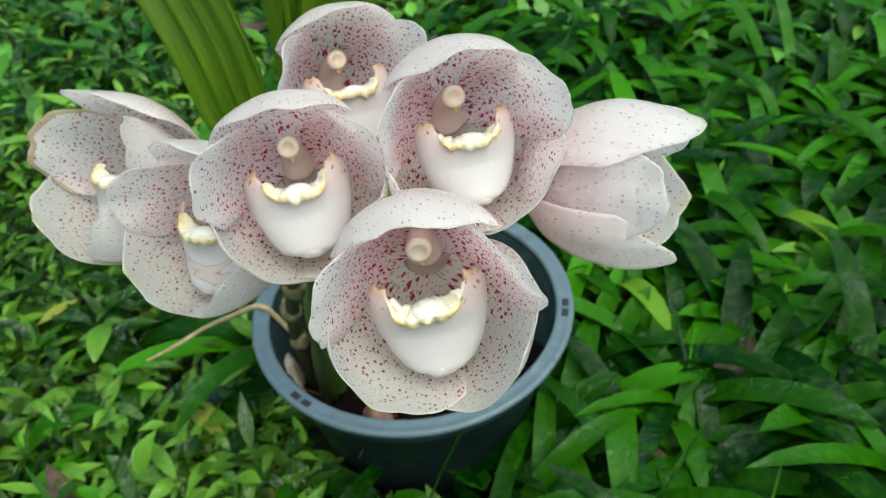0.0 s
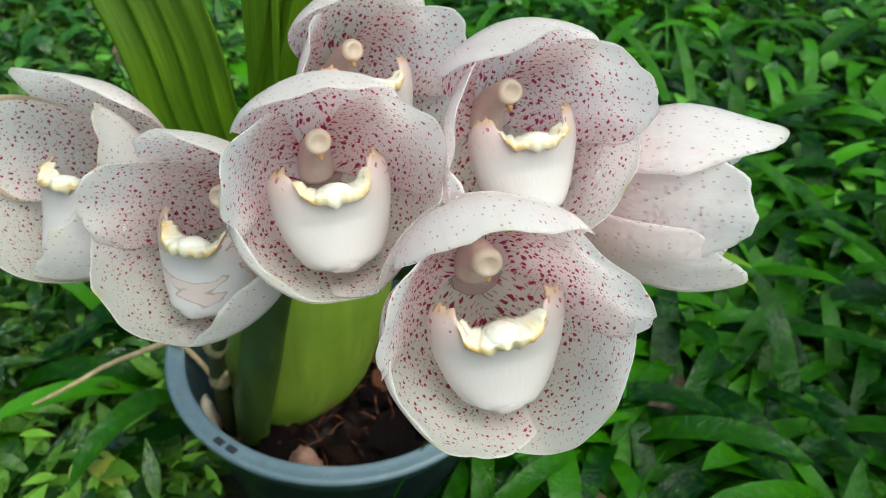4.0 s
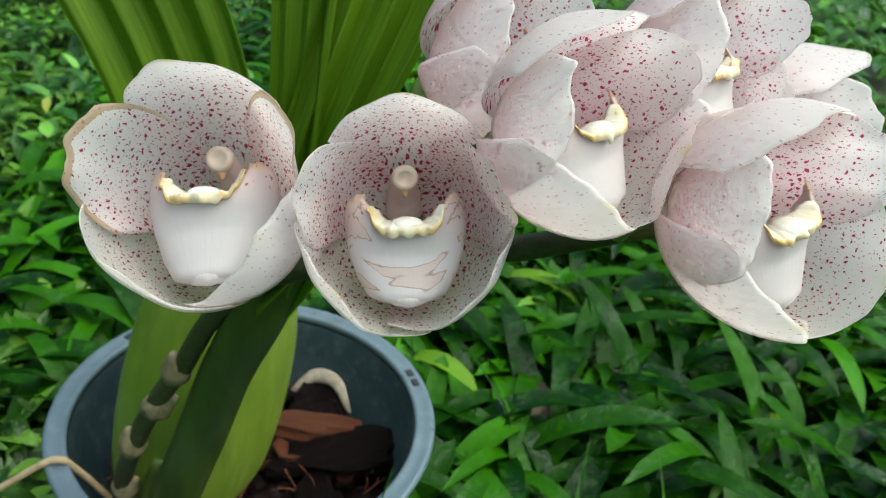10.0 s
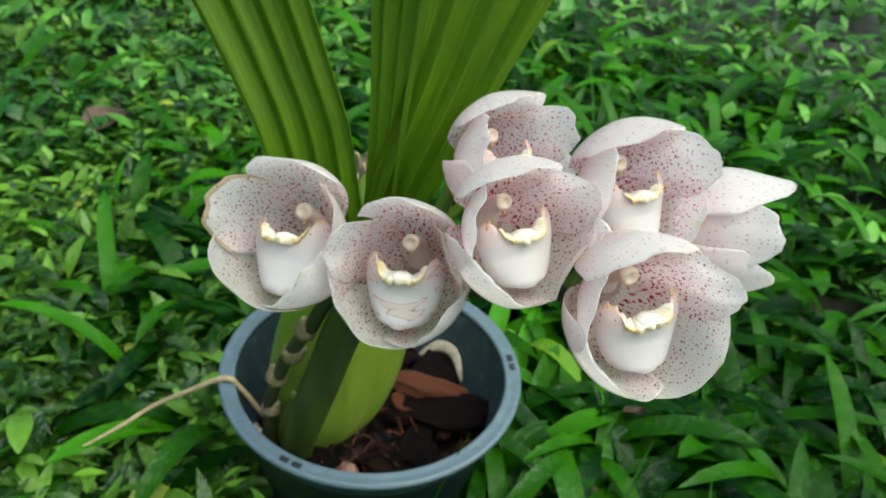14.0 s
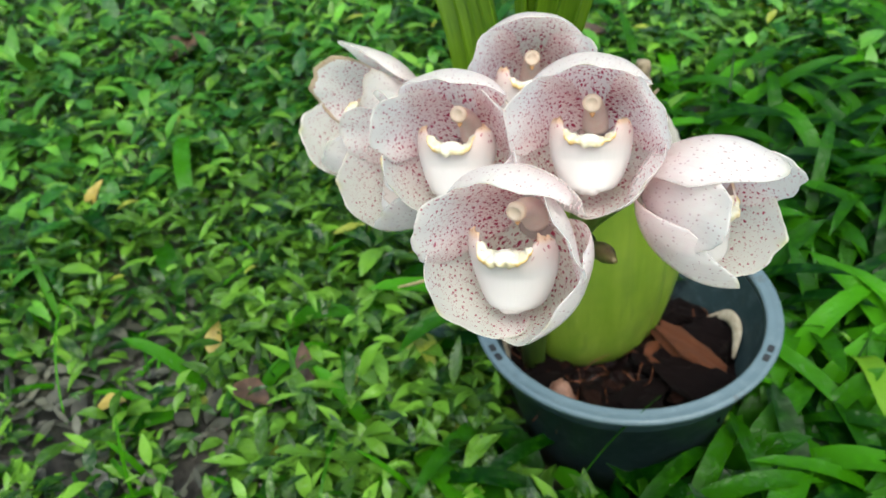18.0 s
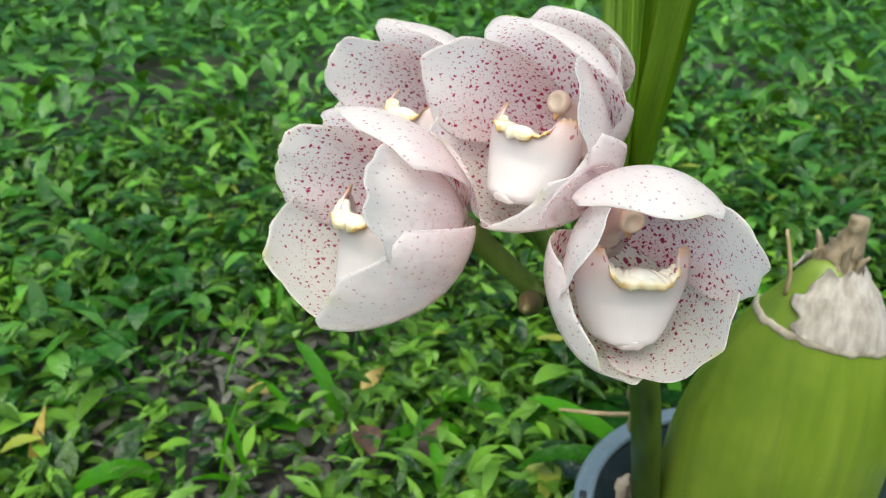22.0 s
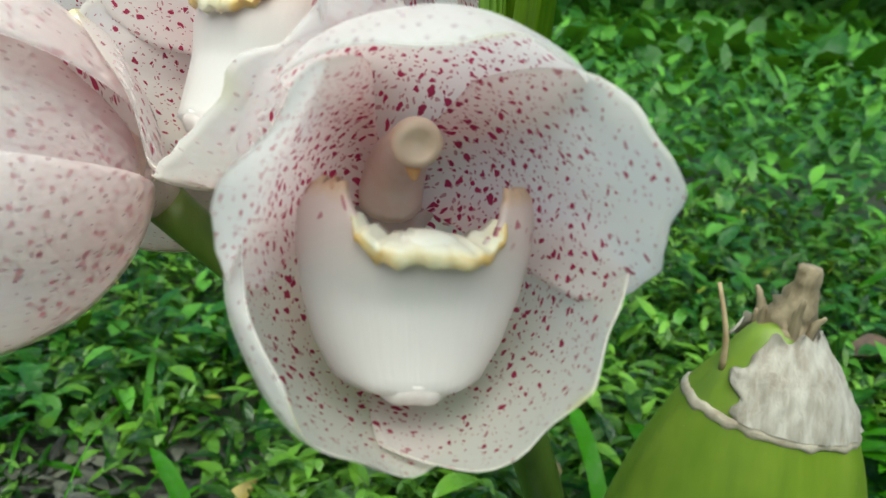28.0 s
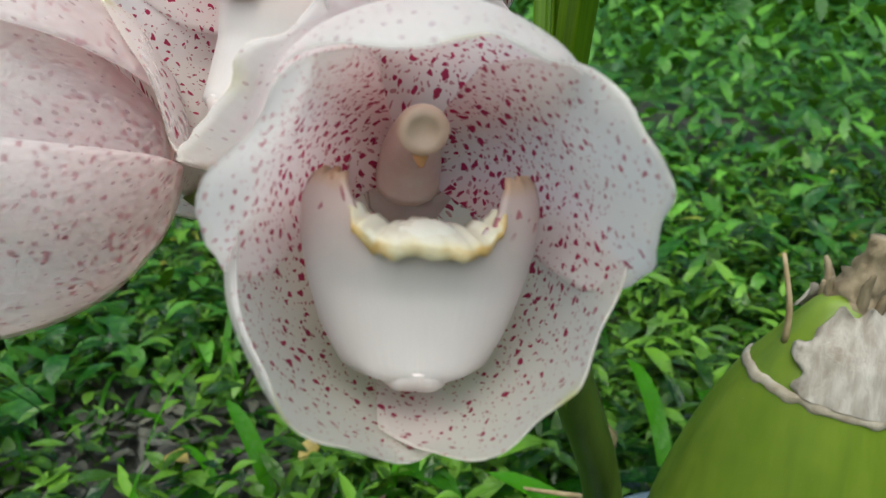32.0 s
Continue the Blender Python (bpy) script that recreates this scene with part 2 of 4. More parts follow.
M_CREST = crest_mat()
M_CREAM = plain("cream_callus", (0.74, 0.72, 0.62), (0.78, 0.77, 0.71), 500.0, 0.3, 0.2, 0.0003)
M_ANTHER = plain("anther_cap", (0.76, 0.58, 0.43), (0.80, 0.67, 0.53), 300.0, 0.35, 0.2, 0.0003)
M_COLUMN = plain("column_flesh", (0.78, 0.60, 0.52), (0.82, 0.70, 0.62), 400.0, 0.4, 0.2, 0.0003, 0.2)
M_BEAK = plain("orange_beak", (0.62, 0.32, 0.12), (0.70, 0.42, 0.2), 500.0, 0.35, 0.2, 0.0003)
M_LIPTIP = plain("lip_tip", (0.70, 0.62, 0.60), (0.74, 0.68, 0.66), 300.0, 0.32, 0.3, 0.0003, 0.0, (3, 0.5, 1))
M_STEM = plain("green_stem", (0.065, 0.115, 0.014), (0.125, 0.185, 0.03), 220.0, 0.4, 0.3, 0.0004, 0, (1, 1, 0.2))
M_SHOOT = plain("dark_shoot", (0.030, 0.058, 0.008), (0.068, 0.112, 0.016), 120.0, 0.4, 0.3, 0.0005, 0, (1, 1, 0.12))
M_PEDICEL = plain("green_stalk", (0.11, 0.18, 0.025), (0.20, 0.28, 0.06), 220.0, 0.4, 0.3, 0.0004, 0, (1, 1, 0.2))
M_SCAPE = plain("brownish_scape", (0.020, 0.034, 0.007), (0.055, 0.060, 0.018), 260.0, 0.55, 0.6, 0.0006)
M_NODE = plain("dry_node_bract", (0.14, 0.12, 0.05), (0.28, 0.23, 0.12), 300.0, 0.7, 0.6, 0.0006)
M_BUD = plain("dark_bud", (0.08, 0.06, 0.03), (0.16, 0.14, 0.05), 300.0, 0.45, 0.4, 0.0005)
M_DRY = plain("dry_sheath", (0.34, 0.29, 0.24), (0.58, 0.54, 0.48), 260.0, 0.75, 0.8, 0.0008, 0, (1, 1, 0.15))
M_TIP = plain("withered_tip", (0.20, 0.15, 0.09), (0.36, 0.29, 0.19), 260.0, 0.8, 0.8, 0.0008, 0, (1, 1, 0.15))
M_ROOT = plain("dry_root", (0.38, 0.27, 0.14), (0.52, 0.40, 0.24), 260.0, 0.7, 0.6, 0.0006)
M_BARKS = [
    plain("wet_dark_bark", (0.004, 0.0022, 0.0028), (0.017, 0.008, 0.008), 160.0, 0.5, 0.9, 0.002, spec=0.15),
    plain("brown_bark", (0.014, 0.005, 0.004), (0.046, 0.016, 0.010), 180.0, 0.55, 0.9, 0.002, spec=0.15),
    plain("rust_bark", (0.09, 0.026, 0.011), (0.30, 0.090, 0.028), 200.0, 0.55, 0.9, 0.002),
]
M_HUSK = plain("pale_husk", (0.36, 0.30, 0.22), (0.52, 0.46, 0.37), 240.0, 0.7, 0.6, 0.001)
M_CHIP = plain("pinkish_chip", (0.16, 0.075, 0.05), (0.34, 0.19, 0.135), 220.0, 0.65, 0.8, 0.001)
M_DEAD = plain("dead_leaf", (0.035, 0.018, 0.010), (0.095, 0.05, 0.026), 150.0, 0.6, 0.7, 0.001)
M_YELLOW = plain("yellow_leaf", (0.26, 0.19, 0.035), (0.38, 0.30, 0.07), 120.0, 0.5, 0.5, 0.001)


def bulb_mat():
    k = Mat("pseudobulb_skin", 0.38, 0.45, 0.1, (0.5, 1.0, 0.2), 0.003)
    co = k.coord()
    long = k.scaled(co, (1, 1, 0.12))
    c = k.mix(k.ramp(k.noise(long, 90.0, 4.0), [(0.35, 0.0), (0.7, 1.0)]), (0.15, 0.235, 0.018), (0.225, 0.31, 0.036))
    c = k.mix(k.ramp(k.noise(co, 28.0, 3.0), [(0.45, 0.0), (0.75, 0.6)]), c, (0.10, 0.18, 0.02))
    c = k.mix(k.ramp(k.noise(k.scaled(co, (1, 1, 0.05)), 140.0, 2.0), [(0.56, 0.0), (0.66, 0.3)]), c, (0.09, 0.15, 0.02))
    pale = k.ramp(k.noise(co, 240.0, 5.0, 0.75), [(0.66, 0.0), (0.74, 0.5)])
    c = k.mix(pale, c, (0.42, 0.46, 0.24))
    k.color(c).rough(k.math("MULTIPLY_ADD", k.noise(co, 120.0), 0.25, 0.27))
    k.bump(k.noise(long, 260.0, 4.0), 0.3, 0.0006)
    return k.m


def pleated_mat():
    k = Mat("pleated_leaf", 0.36, 0.45)
    uv = k.coord("UV")
    long = k.scaled(uv, (6.0, 0.3, 1.0))
    c = k.mix(k.ramp(k.noise(long, 3.0, 4.0), [(0.35, 0.0), (0.7, 1.0)]), (0.085, 0.18, 0.007), (0.205, 0.355, 0.014))
    c = k.mix(k.ramp(k.noise(uv, 1.2, 3.0), [(0.5, 0.0), (0.8, 0.5)]), c, (0.07, 0.15, 0.01))
    k.color(c).rough(k.math("MULTIPLY_ADD", k.noise(uv, 6.0), 0.2, 0.3))
    k.bump(k.noise(k.scaled(uv, (22.0, 0.3, 1.0)), 2.0, 3.0), 0.4, 0.0006)
    tr = k.t.nodes.new("ShaderNodeBsdfTranslucent")
    tr.inputs[0].default_value = (0.22, 0.42, 0.015, 1)
    ms = k.t.nodes.new("ShaderNodeMixShader")
    ms.inputs[0].default_value = 0.36
    k.t.links.new(k.p.outputs[0], ms.inputs[1])
    k.t.links.new(tr.outputs[0], ms.inputs[2])
    k.t.links.new(ms.outputs[0], k.t.nodes["Material Output"].inputs[0])
    return k.m


def foliage(name, dark, light, rough=0.3, trans=0.25, odd=None, coat=0.35, spec=0.28, patch=0.6):
    k = Mat(name, rough, spec)
    r, co = k.island(), k.coord()
    c = k.mix(k.math("POWER", r, 1.7), dark, light)
    c = k.mix(k.ramp(k.noise(co, 5.0, 3.0), [(0.42, 0.0), (0.65, patch)]), c, dark)
    c = k.mix(k.ramp(k.noise(co, 160.0, 4.0), [(0.5, 0.0), (0.8, 0.35)]), c, light)
    if odd:
        c = k.mix(k.math("MULTIPLY", k.math("GREATER_THAN", r, 0.992), 0.7), c, odd)
    k.put(k.p.inputs["Coat Weight"], k.ramp(k.noise(co, 45.0, 3.0, 0.6), [(0.42, coat * 0.15), (0.66, min(1.0, coat * 2.6))]))
    k.p.inputs["Coat Roughness"].default_value = 0.09
    k.p.inputs["Coat IOR"].default_value = 1.55
    wavy = k.node("ShaderNodeBump", Strength=0.9, Distance=0.0040, Height=k.noise(co, 190.0, 2.0))
    k.put(k.p.inputs["Coat Normal"], wavy.outputs[0])
    k.color(c).rough(k.math("MULTIPLY_ADD", k.noise(co, 70.0), 0.35, rough - 0.1))
    k.bump(k.math("ADD", k.noise(co, 110.0, 2.0), k.math("MULTIPLY", k.noise(co, 420.0, 3.0), 0.3)), 0.45, 0.0025)
    tr = k.t.nodes.new("ShaderNodeBsdfTranslucent")
    k.put(tr.inputs[0], k.mix(0.5, c, (0.16, 0.38, 0.01)))
    ms = k.t.nodes.new("ShaderNodeMixShader")
    ms.inputs[0].default_value = trans
    k.t.links.new(k.p.outputs[0], ms.inputs[1])
    k.t.links.new(tr.outputs[0], ms.inputs[2])
    k.t.links.new(ms.outputs[0], k.t.nodes["Material Output"].inputs[0])
    return k.m


def pot_mat(name, lo, hi, dusty):
    k = Mat(name, 0.42, 0.45)
    co = k.coord()
    c = k.mix(k.noise(co, 40.0, 4.0), lo, hi)
    dust = k.ramp(k.noise(co, 130.0, 6.0, 0.7), [(0.5, 0.0), (0.75, dusty)])
    c = k.mix(dust, c, (0.17, 0.22, 0.245))
    spl = k.ramp(k.noise(k.scaled(co, (1, 1, 0.6)), 55.0, 6.0, 0.8), [(0.60, 0.0), (0.68, 0.7)])
    c = k.mix(spl, c, (0.07, 0.065, 0.055))
    k.color(c).rough(k.math("MULTIPLY_ADD", k.noise(co, 90.0), 0.3, 0.28)).bump(k.noise(co, 600.0, 3.0), 0.15, 0.0004)
    return k.m


def soil_mat():
    k = Mat("damp_soil", 0.42, 0.5)
    co = k.coord()
    c = k.mix(k.ramp(k.noise(co, 25.0, 8.0, 0.7), [(0.35, 0.0), (0.65, 1.0)]), (0.006, 0.005, 0.004), (0.055, 0.048, 0.040))
    c = k.mix(k.ramp(k.noise(co, 3.0, 4.0), [(0.45, 0.0), (0.6, 0.6)]), c, (0.035, 0.055, 0.012))
    k.color(c).bump(k.noise(co, 90.0, 8.0, 0.7), 0.9, 0.006)
    return k.m


# M_POT and M_RIM: one dusty plastic, shade painted into the wall, light into the rim
M_BULB, M_LEAF, M_POT, M_SOIL = bulb_mat(), pleated_mat(), pot_mat("shaded_wall_plastic", (0.011, 0.024, 0.030), (0.023, 0.041, 0.050), 0.24), soil_mat()
M_RIM = pot_mat("lit_rim_plastic", (0.080, 0.120, 0.142), (0.120, 0.168, 0.195), 0.6)
M_SLOT = plain("slot_shade", (0.012, 0.014, 0.016), (0.02, 0.022, 0.025), 200.0, 0.6)
M_GRASS = foliage("grass_blade_green", (0.0018, 0.019, 0.0004), (0.052, 0.212, 0.003), 0.30, 0.14, (0.14, 0.25, 0.02), 0.13, 0.06)
M_WEED = foliage("weed_leaf_green", (0.004, 0.026, 0.001), (0.170, 0.365, 0.032), 0.28, 0.16, (0.28, 0.27, 0.04), 0.62, 0.08)
M_FAR = foliage("far_lawn_green", (0.010, 0.065, 0.005), (0.150, 0.39, 0.040), 0.30, 0.16, None, 0.30, 0.15, 0.85)
M_FRESH = foliage("fresh_bract", (0.15, 0.24, 0.014), (0.28, 0.39, 0.03), 0.4, 0.4, None, 0.05, 0.3, 0.1)
M_HEDGE = foliage("shrub_leaf", (0.020, 0.085, 0.010), (0.085, 0.26, 0.025), 0.55, 0.2, None, 0.0)

# ---- mesh helpers ----


def mesh_of(name, verts, faces, mats, mat_index=None, uvs=None, attrs=None, smooth=True):
    me = bpy.data.meshes.new(name)
    me.from_pydata([tuple(map(float, v)) for v in verts], [], [tuple(map(int, f)) for f in faces])
    for m in mats:
        me.materials.append(m)
    if mat_index is not None:
        me.polygons.foreach_set("material_index", np.asarray(mat_index, dtype=np.int32))
    if smooth:
        me.polygons.foreach_set("use_smooth", np.ones(len(me.polygons), dtype=bool))
    if uvs is not None:
        layer = me.uv_layers.new(name="UVMap")
        idx = np.empty(len(me.loops), dtype=np.int32)
        me.loops.foreach_get("vertex_index", idx)
        layer.data.foreach_set("uv", np.asarray(uvs, dtype=np.float32)[idx].ravel())
    for key, vals in (attrs or {}).items():
        at = me.attributes.new(key, "FLOAT", "POINT")
        at.data.foreach_set("value", np.asarray(vals, dtype=np.float32))
    me.update()
    return me


def holder(name, label, category, group="", kind=""):
    return tagged(new(name), label, category, group, kind)


def part(name, me, parent, label=""):
    ob = new(name, me)
    ob.parent = parent
    return tagged(ob, label)


def spline(points, n):
    """A smooth curve through points of any dimension."""
    p = np.asarray(points, float)
    k = len(p) - 1
    out = []
    for t in np.linspace(0, k, n):
        i = min(int(t), k - 1)
        u = t - i
        a, b = p[i], p[i + 1]
        m0 = (p[i + 1] - p[i - 1]) / 2 if i > 0 else b - a
        m1 = (p[i + 2] - a) / 2 if i + 2 <= k else b - a
        out.append((2 * u**3 - 3 * u**2 + 1) * a + (u**3 - 2 * u**2 + u) * m0 + (3 * u**2 - 2 * u**3) * b + (u**3 - u**2) * m1)
    return np.array(out)


def grid_faces(rows, cols, wrap=False, base=0):
    f = []
    for i in range(rows - 1):
        for j in range(cols if wrap else cols - 1):
            a, b = i * cols + j, i * cols + (j + 1) % cols
            f.append((base + a, base + b, base + b + cols, base + a + cols))
    return f


def tube(points, radii, sides=10, n=24, flat=1.0, flat_dir=None, wobble=0.0, rng=None):
    """Vertices, faces and uvs of a tapered tube along a curve, capped."""
    c = spline(points, n)
    r = spline(np.asarray(radii, float)[:, None], n)[:, 0]
    tan = np.gradient(c, axis=0)
    tan /= np.linalg.norm(tan, axis=1)[:, None]
    ref = np.array(flat_dir if flat_dir is not None else (0.31, 0.9, 0.2), float)
    verts, uvs = [], []
    for i in range(n):
        a = ref - tan[i] * (ref @ tan[i])
        a /= np.linalg.norm(a)
        b = np.cross(tan[i], a)
        for j in range(sides):
            th = 2 * math.pi * j / sides
            w = 1 + (rng.normal(0, wobble) if rng is not None else 0)
            verts.append(c[i] + r[i] * w * (math.cos(th) * a + flat * math.sin(th) * b))
            uvs.append((j / sides, i / n * 5))
    faces = grid_faces(n, sides, True)
    verts += [c[0], c[-1]]
    uvs += [(0, 0), (0, 5)]
    k = n * sides
    for j in range(sides):
        faces.append((k, (j + 1) % sides, j))
        faces.append((k + 1, k - sides + j, k - sides + (j + 1) % sides))
    return verts, faces, uvs


def tube_mesh(name, mat, *a, **kw):
    v, f, u = tube(*a, **kw)
    return mesh_of(name, v, f, [mat], uvs=u)


def lathe(name, mat, prof, sides=72):
    v = [(r * math.cos(2 * math.pi * j / sides), r * math.sin(2 * math.pi * j / sides), z) for r, z in prof for j in range(sides)]
    return mesh_of(name, v, grid_faces(len(prof), sides, True), [mat])


# ---- the flowers ----
# Each flower is built with x to its side, y up and z out of its mouth, in units of half its width.


def tepal(parent, name, label, mat, s, shell, tip, reach, side, rng, ruffle=0.03, power=2.0, shift=0.0, mirror=False, basew=0.8, tall=1.03, curl=0.0, upturn=0.0):
    """A petal of the cup with an inner and an outer skin. shell: radius and depth from base to rim. tip: angle and depth of its tip;
    reach: degrees that it spreads below and above the tip; side: depth of its margin at those ends."""
    nu, nv = 35, 30
    us, vs = np.linspace(-1, 1, nu), np.linspace(0, 1, nv)
    fine = spline(shell, 120)
    kk = np.linspace(0, 1, 120)
    ph = rng.uniform(0, 6.28, 6)
    notch = rng.uniform(-0.5, 0.5)
    P, G = np.zeros((nv, nu, 3)), np.zeros((nv, nu))
    for j, u in enumerate(us):
        low = u < 0
        q = abs(u) ** power
        rim = tip[1] * (1 - q) + side[0 if low else 1] * q
        rim += ruffle * (0.55 * math.sin(7.3 * u + ph[0]) + 0.35 * math.sin(14.1 * u + ph[1]) + 0.2 * math.sin(27.0 * u + ph[5]))
        rim -= 0.35 * ruffle * math.exp(-(((u - notch) / 0.05) ** 2))
        end = float(np.interp(rim, fine[:, 1], kk))
        for i, v in enumerate(vs):
            k = v * end
            r, z = np.interp(k, kk, fine[:, 0]), np.interp(k, kk, fine[:, 1])
            w = basew + (1 - basew) * math.sin(min(v / 0.45, 1) * math.pi / 2)
            a = tip[0] + u * reach[0 if low else 1] * w
            e = v**3
            r += shift * min(1, v * 3) + ruffle * e * (0.6 * math.sin(4.6 * u + ph[2]) + 0.45 * math.sin(9.7 * u + ph[3])) + curl * v**7 + upturn * v**8 * math.exp(-((u / 0.40) ** 2))
            r += 0.010 * math.sin(3.0 * u + 5.0 * v + ph[4]) * v
            G[i, j] = math.radians(a - tip[0]) * r
            a = math.radians(180 - a if mirror else a)
            P[i, j] = (r * math.cos(a), r * math.sin(a) * tall, z + ruffle * 0.3 * e * math.sin(11.0 * u + ph[4]))
    du, dv = np.gradient(P, axis=1), np.gradient(P, axis=0)
    N = np.cross(du, dv)
    N /= np.linalg.norm(N, axis=2)[:, :, None] + 1e-9
    if (N * (P - np.array([0, 0, P[..., 2].mean()]))).sum() > 0:
        N = -N
    wedge = np.sqrt(np.clip(1 - np.abs(us) ** 8, 0, 1))[None, :] * np.sqrt(np.clip(1 - vs**12, 0, 1))[:, None]
    Q = P - N * (0.020 * (0.2 + 0.8 * wedge))[..., None]
    verts = np.concatenate([P.reshape(-1, 3), Q.reshape(-1, 3)]) * s
    n = nu * nv
    inner = grid_faces(nv, nu)
    outer = [tuple(reversed([i + n for i in f])) for f in inner]
    border = [j for j in range(nu)] + [i * nu + nu - 1 for i in range(1, nv)] + [(nv - 1) * nu + j for j in range(nu - 2, -1, -1)] + [i * nu for i in range(nv - 2, 0, -1)]
    edge = [(border[i], border[i - 1], border[i - 1] + n, border[i] + n) for i in range(len(border))]
    U, V = np.meshgrid(us, vs)
    uv = np.stack([G.ravel() * s * 100, (P[..., 2].ravel() + 1.1) * 1.15 * s * 100], 1) + rng.uniform(0, 50, 2)
    at = {"along": np.tile((P[..., 2].ravel() + 1.12) / 1.85, 2), "across": np.tile(V.ravel(), 2), "tip": np.tile(np.exp(-((U.ravel() / 0.10) ** 2)) * V.ravel() ** 24, 2)}
    me = mesh_of(name, verts, inner + outer + edge, [mat, M_OUT], [0] * len(inner) + [1] * len(outer) + [0] * len(edge), np.concatenate([uv, uv + (31.7, 17.3)]), at)
    return part(name, me, parent, label)


def lip(parent, s, rng, mat):
    """The pitcher-shaped white lip, low in front, with raised side lobes."""
    nf, ny = 57, 18
    ph = rng.uniform(0, 6.28, 2)

    def top(a):
        q = abs(a) / math.radians(105)
        rise = min(max((q - 0.20) / 0.30, 0), 1)
        rise = rise * rise * (3 - 2 * rise)
        return -0.015 + 0.275 * rise - 0.40 * max(0, (q - 0.62) / 0.38) ** 1.6 + (0.014 * math.sin(15 * a + ph[0]) + 0.020 * math.sin(37 * a + ph[1]) + 0.012 * math.sin(71 * a + ph[0])) * min(1, q * 2)

    def body(a, t):
        lo, hi = -0.80 + 0.16 * (abs(a) / 1.8) ** 2, top(a)
        y = lo + (hi - lo) * t
        m = (y + 0.80) / 1.1
        wx = float(np.interp(m, [0, 0.06, 0.22, 0.45, 0.62, 0.8, 0.92, 1.0], [0.31, 0.40, 0.495, 0.57, 0.60, 0.605, 0.58, 0.52]))
        bz = float(np.interp(m, [0, 0.06, 0.22, 0.45, 0.64, 0.8, 1.0], [0.26, 0.38, 0.34, 0.31, 0.37, 0.37, 0.24]))
        return np.array((wx * math.sin(a), y, -0.18 + bz * math.cos(a)))

    angs = np.linspace(-math.radians(105), math.radians(105), nf)
    P = np.array([[body(a, t) for a in angs] for t in np.linspace(0, 1, ny)])
    # close the bottom under the apron
    cen = np.array((0, -0.72, -0.25))
    bottoms = [cen + (P[0] - cen) * q + np.array((0, -0.025 * (1 - q), 0)) for q in (0.02, 0.4, 0.75, 0.93)]
    rows = np.concatenate([np.array(bottoms), P])
    inner = np.array([P[-1 - i] * (0.93, 1, 0.93) + np.array((0, -0.004, -0.01)) for i in range(9)])
    allr = np.concatenate([rows, inner])
    nr = len(allr)
    verts = allr.reshape(-1, 3) * s
    tt = np.concatenate([np.zeros(4), np.linspace(0, 1, ny), np.linspace(1, 0.5, 9)])
    hgt = np.clip((allr[..., 1] + 0.80) / 1.1, 0, 1)
    uv = np.stack([np.tile(angs * 0.45, nr) * s * 100, np.repeat(tt, nf) * s * 100], 1) + rng.uniform(0, 20, 2)
    me = mesh_of("lip", verts, grid_faces(nr, nf), [mat], None, uv, {"along": hgt.ravel()})
    ob = part("lip", me, parent, "smooth waxy white lip with upright side lobes")
    # ragged cream crest: a thick shelf that overhangs the front edge
    nc = 49
    steps = [(-0.30, 0.030, 0.0), (-0.20, 0.045, 0.0), (-0.10, 0.045, 0.1), (-0.02, 0.035, 0.3), (0.075, 0.020, 0.4), (0.100, -0.010, 1.0), (0.092, -0.040, 1.0), (0.05, -0.052, 0.9), (0.010, -0.035, 0.5), (-0.04, -0.03, 0.4), (-0.28, -0.02, 0.0)]
    verts, warm = [], []
    rag = np.convolve(rng.normal(0, 1, nc + 8), (0.1, 0.2, 0.3, 0.35, 0.3, 0.2, 0.1), "same")[4:-4]
    rag2 = np.convolve(rng.normal(0, 1, nc + 8), (0.15, 0.3, 0.35, 0.3, 0.15), "same")[4:-4]
    for i, a in enumerate(np.linspace(-math.radians(38), math.radians(38), nc)):
        p, q = body(a, 1.0), abs(a) / math.radians(38)
        out = np.array((math.sin(a), 0, math.cos(a)))
        lift = 1 - 0.80 * q**2.5
        for o, h, y in steps:
            back = o < -0.05
            oo = o * (1 - 0.75 * q**2) if back else o * lift + 0.026 * rag2[i] * (y > 0.5)
            hh = h * lift + (0.030 * rag[i] * lift - 0.035 * (1 - q**2) if 0.5 < y and h < -0.02 else 0.0) + 0.018 * math.sin(4 * a + ph[0]) + 0.006 * rag2[i]
            verts.append((p + out * oo + np.array((0, hh, 0))) * s)
            warm.append(y * (0.55 + 0.45 * q) + 0.30 * q * q + 0.15 * rag[i])
    part("crest", mesh_of("crest", verts, grid_faces(nc, len(steps), True), [M_CREST], None, None, {"along": warm}), ob, "ragged cream crest of the lip with yellow edges")
    # cream callus behind the crest
    nb, na = 11, 22
    verts = []
    for i in range(nb):
        q = math.pi * i / (nb - 1)
        for j in range(na):
            w = 2 * math.pi * j / na
            verts.append((np.array((0.0, -0.015, 0.10)) + np.array((0.17 * math.sin(q) * math.cos(w), 0.085 * math.cos(q), 0.15 * math.sin(q) * math.sin(w) * (1 + 0.15 * math.cos(3 * w))))) * s)
    part("callus", mesh_of("callus", verts, grid_faces(nb, na, True), [M_CREAM]), ob, "cream-white callus")
    # the turned-up tip under the apron
    nu, nv = 15, 8
    verts = []
    for i in range(nv):
        t = i / (nv - 1)
        for j in range(nu):
            u = -1 + 2 * j / (nu - 1)
            wdt = 0.22 * (1 - 0.15 * t**3)
            y = -0.812 + 0.12 * t * (1 - 0.55 * u**4) + 0.08 * u**4 + 0.006 * math.sin(7 * u + ph[0])
            z = 0.140 + 0.020 * math.sin(math.pi * t) - 0.10 * u * u - 0.06 * u**6 + 0.052 * t
            verts.append((u * wdt, y, z))
